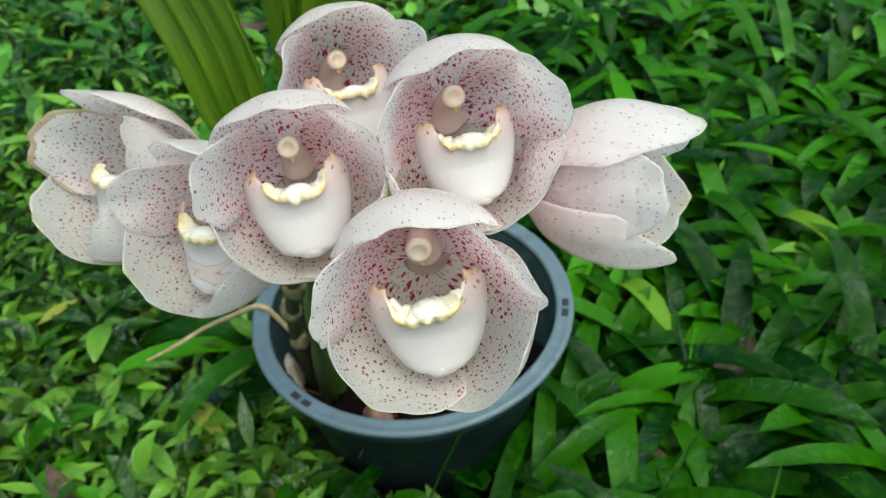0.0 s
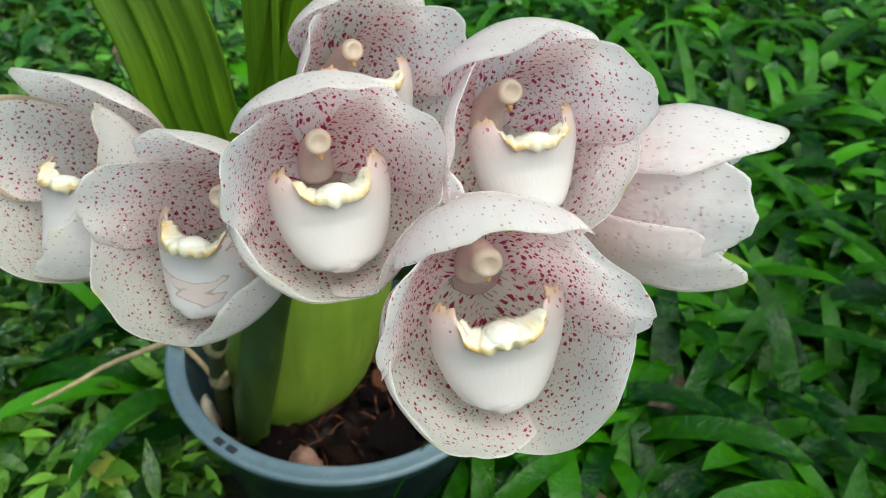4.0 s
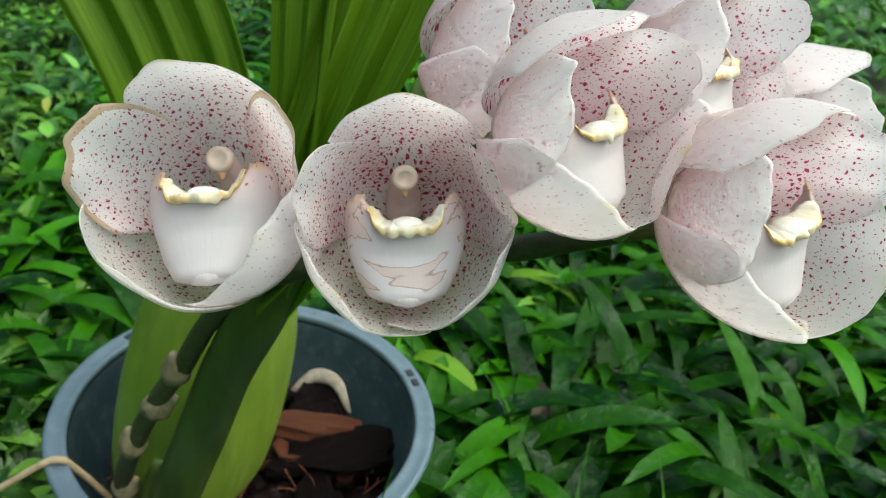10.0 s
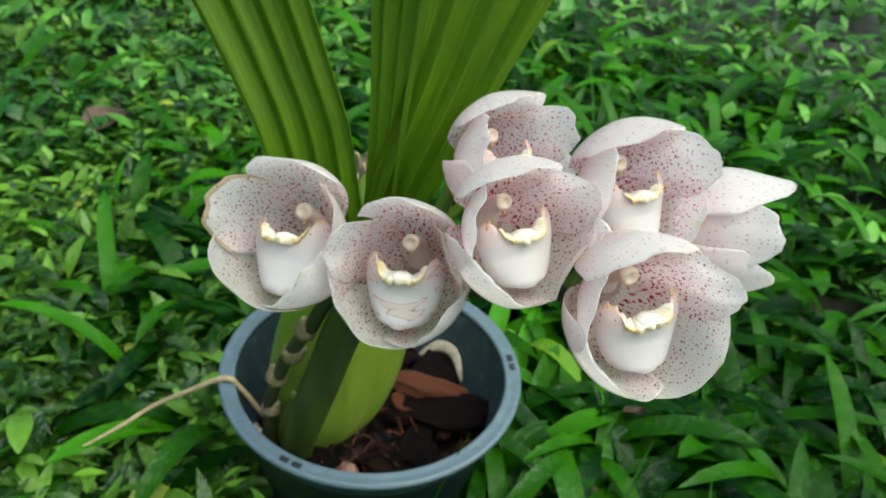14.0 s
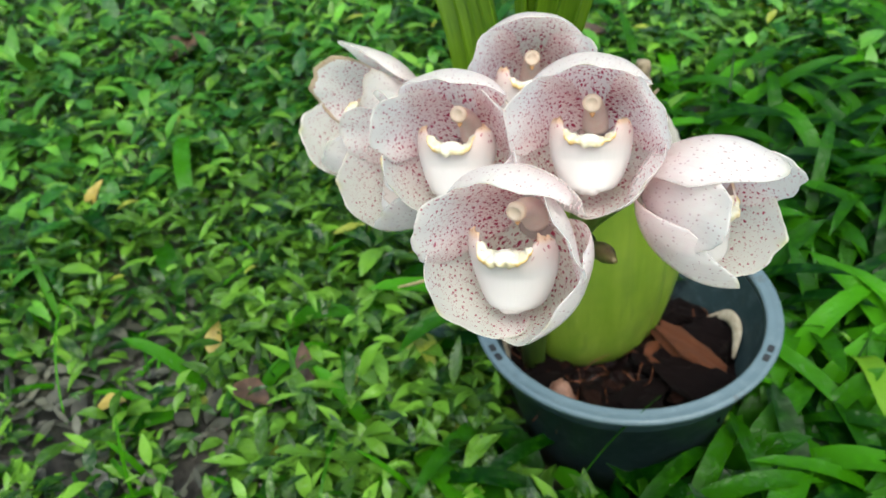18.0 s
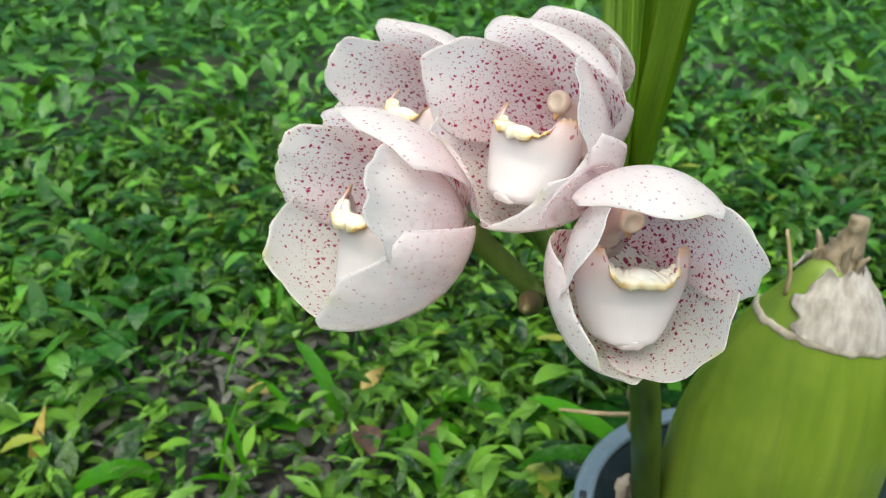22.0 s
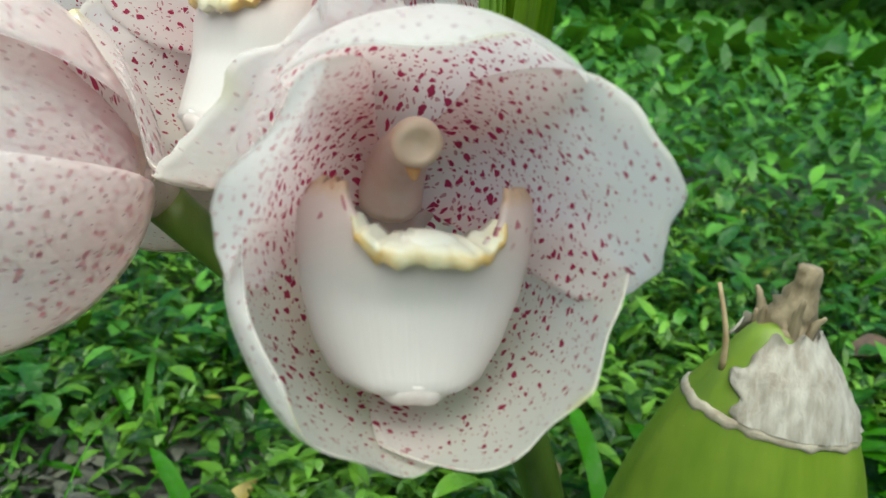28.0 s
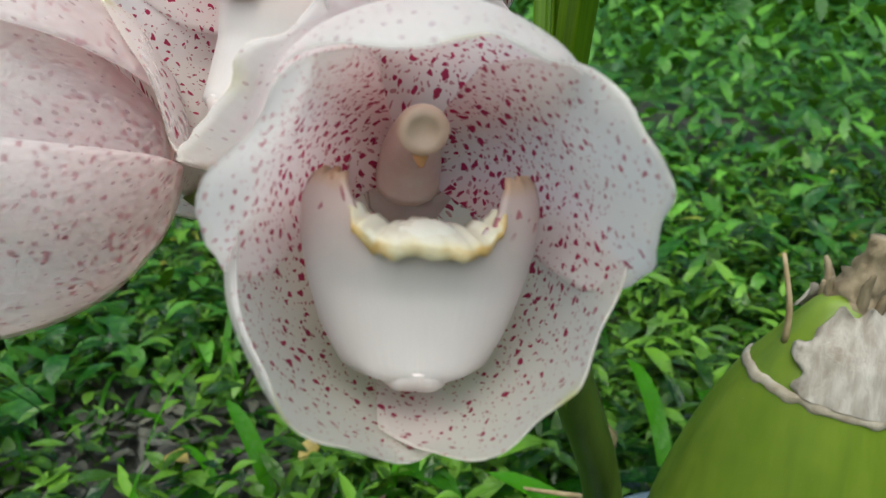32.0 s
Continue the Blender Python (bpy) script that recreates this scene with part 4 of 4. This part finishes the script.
def chip_mesh(seed, mat):
    r2 = np.random.default_rng(seed)
    bm = bmesh.new()
    bmesh.ops.create_cube(bm, size=1.0)
    bmesh.ops.subdivide_edges(bm, edges=bm.edges[:], cuts=3, use_grid_fill=True)
    for v in bm.verts:
        d = 1 - 0.35 * (abs(v.co.x) * 2) ** 4
        v.co.y *= d
        v.co.z = v.co.z * (1 - 0.3 * (abs(v.co.x) * 2) ** 3) + 0.25 * v.co.x * v.co.x
        v.co += Vector(r2.normal(0, 0.055, 3))
    me = bpy.data.meshes.new("bark_chip")
    bm.to_mesh(me)
    me.materials.append(mat)
    me.polygons.foreach_set("use_smooth", np.ones(len(me.polygons), dtype=bool))
    return me


def chip(x, y, z, size, rot, mat, label):
    ob = new("bark_chip", chip_mesh(int(abs(x * 1e5) + abs(y * 3e5)), mat))
    ob.matrix_world = pose(x, y, z, *rot) @ Matrix.Diagonal((*size, 1))
    return tagged(ob, label, "bark chip", "bark chips in the pot")


LAB = ["nearly black wet bark chip in the pot", "dark brown bark chip in the pot", "rust-brown bark chip in the pot"]
chip(0.040, -0.014, 0.061, (0.046, 0.024, 0.010), (6, -8, -38), M_BARKS[0], LAB[0])
chip(0.036, 0.002, 0.064, (0.042, 0.013, 0.009), (-10, 6, -30), M_BARKS[2], LAB[2])
chip(0.044, 0.016, 0.061, (0.030, 0.022, 0.010), (8, 4, 55), M_BARKS[0], LAB[0])
for _ in range(46):
    r, w = 0.054 * math.sqrt(rg.uniform(0.05, 1)), rg.uniform(0, 6.28)
    k = int(rg.choice([0, 0, 0, 0, 1, 1, 1, 0, 2]))
    chip(r * math.cos(w), r * math.sin(w), 0.055 + rg.uniform(0, 0.004), (rg.uniform(0.012, 0.030), rg.uniform(0.008, 0.018), rg.uniform(0.005, 0.010)), (rg.uniform(-22, 22), rg.uniform(-22, 22), rg.uniform(0, 360)), M_BARKS[k], LAB[k])
N = 170
w, r = rg.uniform(0, 6.28, N), 0.058 * np.sqrt(rg.uniform(0.02, 1, N))
fb = np.stack([r * np.cos(w), r * np.sin(w), rg.uniform(0.056, 0.063, N)], 1)
verts, faces = [], []
for b in fb:
    d = rg.normal(0, 1, 3) * (1, 1, 0.35)
    d = d / np.linalg.norm(d) * rg.uniform(0.006, 0.018)
    vv, ff, _ = tube([b, b + d * 0.5 + rg.normal(0, 0.0012, 3), b + d], [0.00022, 0.00022, 0.00012], 4, 5)
    faces += [tuple(x + len(verts) for x in f) for f in ff]
    verts += vv
tagged(new("coir_fibres", mesh_of("coir_fibres", verts, faces, [M_BARKS[2]])), "loose rust-brown coir fibres on the bark", "coir", kind="stuff")
husk_pts = [(0.042, 0.036, 0.058), (0.053, 0.032, 0.067), (0.059, 0.021, 0.068), (0.059, 0.008, 0.058)]
tagged(new("husk", tube_mesh("husk", M_HUSK, husk_pts, [0.0012, 0.0034, 0.0034, 0.0010], 10, 20, flat=0.45, flat_dir=(0.5, 0.3, 0.8), wobble=0.04, rng=rg)), "pale curled husk lying on the bark", "husk")
tagged(new("husk", tube_mesh("husk", M_HUSK, [(-0.061, -0.006, 0.054), (-0.0655, -0.012, 0.078), (-0.060, -0.020, 0.056)], [0.003, 0.0042, 0.002], 10, 14, flat=0.4, wobble=0.05, rng=rg)), "whitish scrap of husk against the pot wall", "husk")
tagged(new("husk", tube_mesh("husk", M_CHIP, [(-0.033, -0.036, 0.054), (-0.026, -0.040, 0.064), (-0.018, -0.042, 0.055)], [0.003, 0.0055, 0.003], 9, 12, flat=0.6, wobble=0.13, rng=rg)), "pinkish-brown chip at the pot edge", "husk")

# one thin blade leaning over the rim
blade = tube_mesh("grass_blade", M_GRASS, [(-0.022, -0.096, 0.0), (-0.008, -0.086, 0.045), (0.0083, -0.0765, 0.078), (0.0273, -0.0664, 0.1037)], [0.0012, 0.0013, 0.0011, 0.0002], 6, 20, flat=0.3)
tagged(new("grass_blade", blade), "thin green grass blade leaning over the pot rim", "grass blade")

# ---- ground ----
v, f = [], []
radii = [0.0, 0.3, 0.8, 1.3, 2, 5, 12, 30, 80, 300, 2000]
for r in radii:
    for j in range(48):
        w = 2 * math.pi * j / 48
        v.append((r * math.cos(w), r * math.sin(w), -0.002))
M_TURF = plain("far_turf", (0.018, 0.065, 0.007), (0.05, 0.14, 0.015), 9.0, 0.5, 0.9, 0.02)
fc = grid_faces(len(radii), 48, True)
tagged(new("ground", mesh_of("ground", v, fc, [M_SOIL, M_TURF], [1 if i // 48 >= 3 else 0 for i in range(len(fc))])), "damp dark soil under a weedy lawn", "ground", kind="structure")


def leaves(name, mat, base, az, length, width, el, droop, profile, fold, n, label, category):
    """Many arched leaves in one mesh. profile: half-width along the leaf, 0..1."""
    N = len(base)
    t = np.linspace(0, 1, n + 1)
    ang = el[:, None] - droop[:, None] * t[None, :]
    step = length[:, None] / n
    hx = np.concatenate([np.zeros((N, 1)), np.cumsum(np.cos(ang[:, :-1]) * step, 1)], 1)
    hz = np.concatenate([np.zeros((N, 1)), np.cumsum(np.sin(ang[:, :-1]) * step, 1)], 1)
    d = np.stack([np.cos(az), np.sin(az)], 1)
    side = np.stack([-np.sin(az), np.cos(az)], 1)
    mid = np.stack([base[:, 0:1] + d[:, 0:1] * hx, base[:, 1:2] + d[:, 1:2] * hx, base[:, 2:3] + hz], 2)
    w = width[:, None] * np.interp(t, *profile)[None, :]
    off = np.stack([side[:, 0:1] * w, side[:, 1:2] * w, fold * w], 2)
    off2 = np.stack([-side[:, 0:1] * w, -side[:, 1:2] * w, fold * w], 2)
    V = np.stack([mid + off, mid, mid + off2], 2)
    V[..., 2] = np.maximum(V[..., 2], 0.001)
    V = V.reshape(-1, 3)
    k = 3 * (n + 1)
    one = []
    for i in range(n):
        for j in range(2):
            a = 3 * i + j
            one.append((a, a + 1, a + 4, a + 3))
    F = (np.array(one)[None] + (np.arange(N) * k)[:, None, None]).reshape(-1, 4)
    me = bpy.data.meshes.new(name)
    me.vertices.add(len(V))
    me.vertices.foreach_set("co", V.astype(np.float32).ravel())
    me.loops.add(F.size)
    me.loops.foreach_set("vertex_index", F.astype(np.int32).ravel())
    me.polygons.add(len(F))
    me.polygons.foreach_set("loop_start", (np.arange(len(F)) * 4).astype(np.int32))
    me.polygons.foreach_set("loop_total", np.full(len(F), 4, dtype=np.int32))
    me.polygons.foreach_set("use_smooth", np.ones(len(F), dtype=bool))
    me.materials.append(mat)
    me.update(calc_edges=True)
    me.validate()
    return tagged(new(name, me), label, category, kind="stuff")


BLADE = ([0, 0.15, 0.5, 0.8, 0.93, 1], [0.55, 0.9, 1.0, 0.8, 0.45, 0.03])
OVATE = ([0, 0.12, 0.35, 0.6, 0.85, 1], [0.06, 0.55, 1.0, 0.85, 0.4, 0.02])
rg = np.random.default_rng(21)


def scatter(N, r0, r1, power=1.0):
    r = r0 + (r1 - r0) * rg.uniform(0, 1, N) ** power
    w = rg.uniform(0, 2 * math.pi, N)
    return np.stack([r * np.cos(w), r * np.sin(w), np.zeros(N)], 1)


def patchy(p, s=5.0, seed=0.0):
    return np.array([noise.noise(Vector((x * s + seed, y * s, seed))) for x, y, _ in p])


def grassy(p):
    """1 where broad grass grows, 0 where small weeds do."""
    return 1 / (1 + np.exp(-(p[:, 0] + 0.02 + 0.06 * (p[:, 1] < -0.02) + 0.3 * p[:, 1] - 1.3 * np.maximum(0, p[:, 1] - 0.25) + 0.10 * patchy(p, 6.0)) / 0.035))


p = scatter(9000, 0.066, 0.75, 0.75)
p = p[rg.uniform(0, 1, len(p)) < grassy(p) * 0.85 + 0.012]
N = len(p)
p[:, 2] = rg.uniform(0.0, 0.028, N)
leaves("lawn_grass", M_GRASS, p, rg.uniform(0, 6.28, N), rg.uniform(0.05, 0.105, N), rg.uniform(0.0045, 0.0085, N), np.radians(rg.uniform(10, 62, N)), np.radians(rg.uniform(45, 120, N)), BLADE, 0.3, 7, "broad glossy wet green grass blades", "grass")
c = scatter(9000, 0.075, 0.95, 0.9)
muddy = np.exp(-(((c[:, 0] + 0.30) / 0.12) ** 2 + ((c[:, 1] + 0.095) / 0.075) ** 2)) * 0.9
bare = patchy(c, 7.0, 4.0) > 0.20
keep = (rg.uniform(0, 1, len(c)) < (1 - grassy(c)) * 0.95 + 0.05) & ~(bare & (rg.uniform(0, 1, len(c)) < 0.7)) & (rg.uniform(0, 1, len(c)) > muddy)
c = c[keep]


def sprigs(c, per, spread, height):
    """Leaf bases and headings for little plants: leaves up a short stem, turning as they go."""
    n = len(c)
    count = rg.integers(per[0], per[1], n)
    idx = np.repeat(np.arange(n), count)
    order = np.concatenate([np.arange(k) / max(k, 1) for k in count])
    turn = rg.uniform(0, 6.28, n)[idx] + order * count[idx] * 2.4 + rg.normal(0, 0.35, len(idx))
    top = (height * rg.uniform(0.3, 1.0, n))[idx]
    q = c[idx].copy()
    q[:, 0] += rg.normal(0, spread, len(idx))
    q[:, 1] += rg.normal(0, spread, len(idx))
    q[:, 2] = 0.003 + top * order
    return q, turn, order, idx


LANCE = ([0, 0.10, 0.22, 0.34, 0.46, 0.58, 0.72, 0.86, 1], [0.10, 0.45, 0.80, 0.92, 1.0, 0.86, 0.62, 0.34, 0.02])
p, az, order, idx = sprigs(c, (6, 11), 0.005, 0.045)
N = len(p)
size = rg.uniform(0.011, 0.030, len(c))[idx] * rg.uniform(0.5, 1.25, N)
leaves("lawn_weeds", M_WEED, p, az, size, size * rg.uniform(0.11, 0.23, N), np.radians(32 - 34 * (1 - order) + rg.normal(0, 16, N)), np.radians(rg.uniform(10, 75, N)), LANCE, 0.3, 6, "small glossy green weed leaves in tufts", "weeds")
p = scatter(9000, 0.075, 0.9, 0.8)
p = p[(rg.uniform(0, 1, len(p)) < (1 - grassy(p)) * 0.9) & (rg.uniform(0, 1, len(p)) > np.exp(-(((p[:, 0] + 0.30) / 0.12) ** 2 + ((p[:, 1] + 0.095) / 0.075) ** 2)) * 0.75)]
N = len(p)
p[:, 2] = rg.uniform(0.001, 0.02, N)
leaves("ground_cover", M_WEED, p, rg.uniform(0, 6.28, N), rg.uniform(0.008, 0.022, N), rg.uniform(0.002, 0.0055, N), np.radians(rg.uniform(-10, 60, N)), np.radians(rg.uniform(10, 80, N)), OVATE, 0.25, 5, "low mixed green ground cover", "weeds")
p = scatter(2600, 0.09, 0.95, 0.8)
p = p[rg.uniform(0, 1, len(p)) < 1 - 0.8 * grassy(p)]
N = len(p)
leaves("short_grass", M_GRASS, p, rg.uniform(0, 6.28, N), rg.uniform(0.025, 0.07, N), rg.uniform(0.0012, 0.0032, N), np.radians(rg.uniform(25, 80, N)), np.radians(rg.uniform(30, 120, N)), BLADE, 0.3, 7, "short narrow grass blades among the weeds", "grass")
M_LITTER = foliage("leaf_litter", (0.028, 0.028, 0.020), (0.13, 0.13, 0.095), 0.5, 0.05, None, 0.2)
p = np.concatenate([scatter(500, 0.1, 0.9, 0.8), np.stack([rg.normal(-0.30, 0.08, 520), rg.normal(-0.10, 0.055, 520), np.zeros(520)], 1)])
N = len(p)
p[:, 2] = rg.uniform(0.001, 0.010, N)
leaves("leaf_litter", M_LITTER, p, rg.uniform(0, 6.28, N), rg.uniform(0.006, 0.026, N), rg.uniform(0.0006, 0.006, N), np.radians(rg.uniform(-10, 30, N)), np.radians(rg.uniform(-20, 60, N)), OVATE, 0.3, 5, "grey-brown scraps of dead leaf on wet soil", "leaf litter")
p = scatter(350, 0.10, 0.9, 0.8)
N = len(p)
leaves("thin_grass", M_GRASS, p, rg.uniform(0, 6.28, N), rg.uniform(0.05, 0.13, N), rg.uniform(0.0006, 0.0014, N), np.radians(rg.uniform(40, 85, N)), np.radians(rg.uniform(30, 110, N)), BLADE, 0.3, 7, "thin pale green grass stems", "grass")
p = scatter(34000, 0.42, 3.0, 1.15)
N = len(p)
p[:, 2] = rg.uniform(0.0, 0.035, N)
leaves("lawn_beyond", M_FAR, p, rg.uniform(0, 6.28, N), (0.016 + 0.022 * np.hypot(p[:, 0], p[:, 1])) * rg.uniform(0.6, 1.5, N), (0.004 + 0.005 * np.hypot(p[:, 0], p[:, 1])) * rg.uniform(0.6, 1.4, N), np.radians(rg.uniform(-5, 60, N)), np.radians(rg.uniform(10, 90, N)), OVATE, 0.22, 4, "green weedy lawn further off", "lawn")
p = scatter(16000, 2.6, 8.0, 1.2)
N = len(p)
leaves("far_lawn", M_FAR, p, rg.uniform(0, 6.28, N), rg.uniform(0.08, 0.22, N), rg.uniform(0.03, 0.06, N), np.radians(rg.uniform(10, 70, N)), np.radians(rg.uniform(10, 90, N)), OVATE, 0.22, 3, "green lawn in the distance", "lawn")
p = scatter(36000, 4.4, 9.0)
N = len(p)
hh = 1.7 + 1.0 * patchy(p, 0.5, 9.0)
p[:, 2] = hh * rg.uniform(0, 1, N) ** 0.8
leaves("far_shrubs", M_HEDGE, p, rg.uniform(0, 6.28, N), rg.uniform(0.10, 0.22, N), rg.uniform(0.03, 0.07, N), np.radians(rg.uniform(-30, 50, N)), np.radians(rg.uniform(10, 70, N)), OVATE, 0.2, 3, "dark green shrubs along the lawn's edge", "shrubs")


# a solid green sheet, added behind the leaves for the shaded inside of the shrubs
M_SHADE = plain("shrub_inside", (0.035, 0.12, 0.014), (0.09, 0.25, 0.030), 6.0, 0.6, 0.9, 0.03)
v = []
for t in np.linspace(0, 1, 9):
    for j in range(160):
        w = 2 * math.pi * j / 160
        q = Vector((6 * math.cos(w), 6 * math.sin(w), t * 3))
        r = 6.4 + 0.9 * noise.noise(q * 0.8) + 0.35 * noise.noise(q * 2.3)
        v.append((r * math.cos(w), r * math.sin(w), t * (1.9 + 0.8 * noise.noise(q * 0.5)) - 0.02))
tagged(new("shrub_mass", mesh_of("shrub_mass", v, grid_faces(9, 160, True), [M_SHADE])), "solid green backing for the shaded inside of the shrubs", "shrubs", kind="stuff")


def fallen(x, y, z, length, width, az, el, mat, label, category):
    """A single limp leaf with a curled blade and a raised midrib."""
    n, m = 14, 9
    verts = []
    r2 = np.random.default_rng(int(abs(x) * 1e4) + 3)
    bend, roll = r2.uniform(0.2, 0.6), r2.uniform(0.1, 0.5)
    for sk in (0.0003, -0.0003):
        for i in range(n):
            t = i / (n - 1)
            w = width * float(np.interp(t, *OVATE))
            for j in range(m):
                u = -1 + 2 * j / (m - 1)
                verts.append((length * (t - 0.5), u * w, bend * length * (0.25 - (t - 0.5) ** 2) + roll * w * u * u + 0.06 * w * math.sin(9 * t + 4 * u) + sk))
    k = n * m
    f = grid_faces(n, m)
    f = f + [tuple(reversed([i + k for i in q])) for q in f]
    ob = new("fallen_leaf", mesh_of("fallen_leaf", verts, f, [mat]))
    ob.matrix_world = pose(x, y, z, 0, -el, az)
    return tagged(ob, label, category, "fallen leaves")


YL, BL = "limp yellowed leaf among the green weeds", "curled dead brown leaf lying in the grass"
for x, y, ln, wd, az, el, mat, lab in (
    (-0.4515, 0.1006, 0.040, 0.011, 70, 50, M_YELLOW, YL), (-0.2617, -0.0221, 0.030, 0.008, 100, 30, M_YELLOW, YL),
    (-0.2968, -0.0875, 0.024, 0.008, 20, 10, M_YELLOW, YL), (-0.3250, -0.2090, 0.062, 0.008, 120, 75, M_YELLOW, "upright yellow-tipped leaf in the weeds"),
    (-0.2128, -0.0588, 0.044, 0.011, -20, 5, M_DEAD, BL), (-0.1903, -0.0312, 0.050, 0.008, 120, 15, M_DEAD, BL),
    (0.1738, -0.0099, 0.055, 0.016, 60, 12, M_DEAD, BL), (0.1045, -0.0734, 0.045, 0.013, 95, 10, M_DEAD, BL),
    (0.1800, 0.0400, 0.050, 0.014, 10, 10, M_DEAD, BL), (-0.1111, 0.4433, 0.070, 0.025, 30, 5, M_DEAD, BL), (0.2630, 0.3657, 0.080, 0.026, 160, 5, M_DEAD, BL),
    (-0.5322, 0.3648, 0.090, 0.028, 80, 5, M_DEAD, BL),
):
    fallen(x, y, 0.026, ln * 0.8, wd * 0.8, az, el, mat, lab, "leaf")
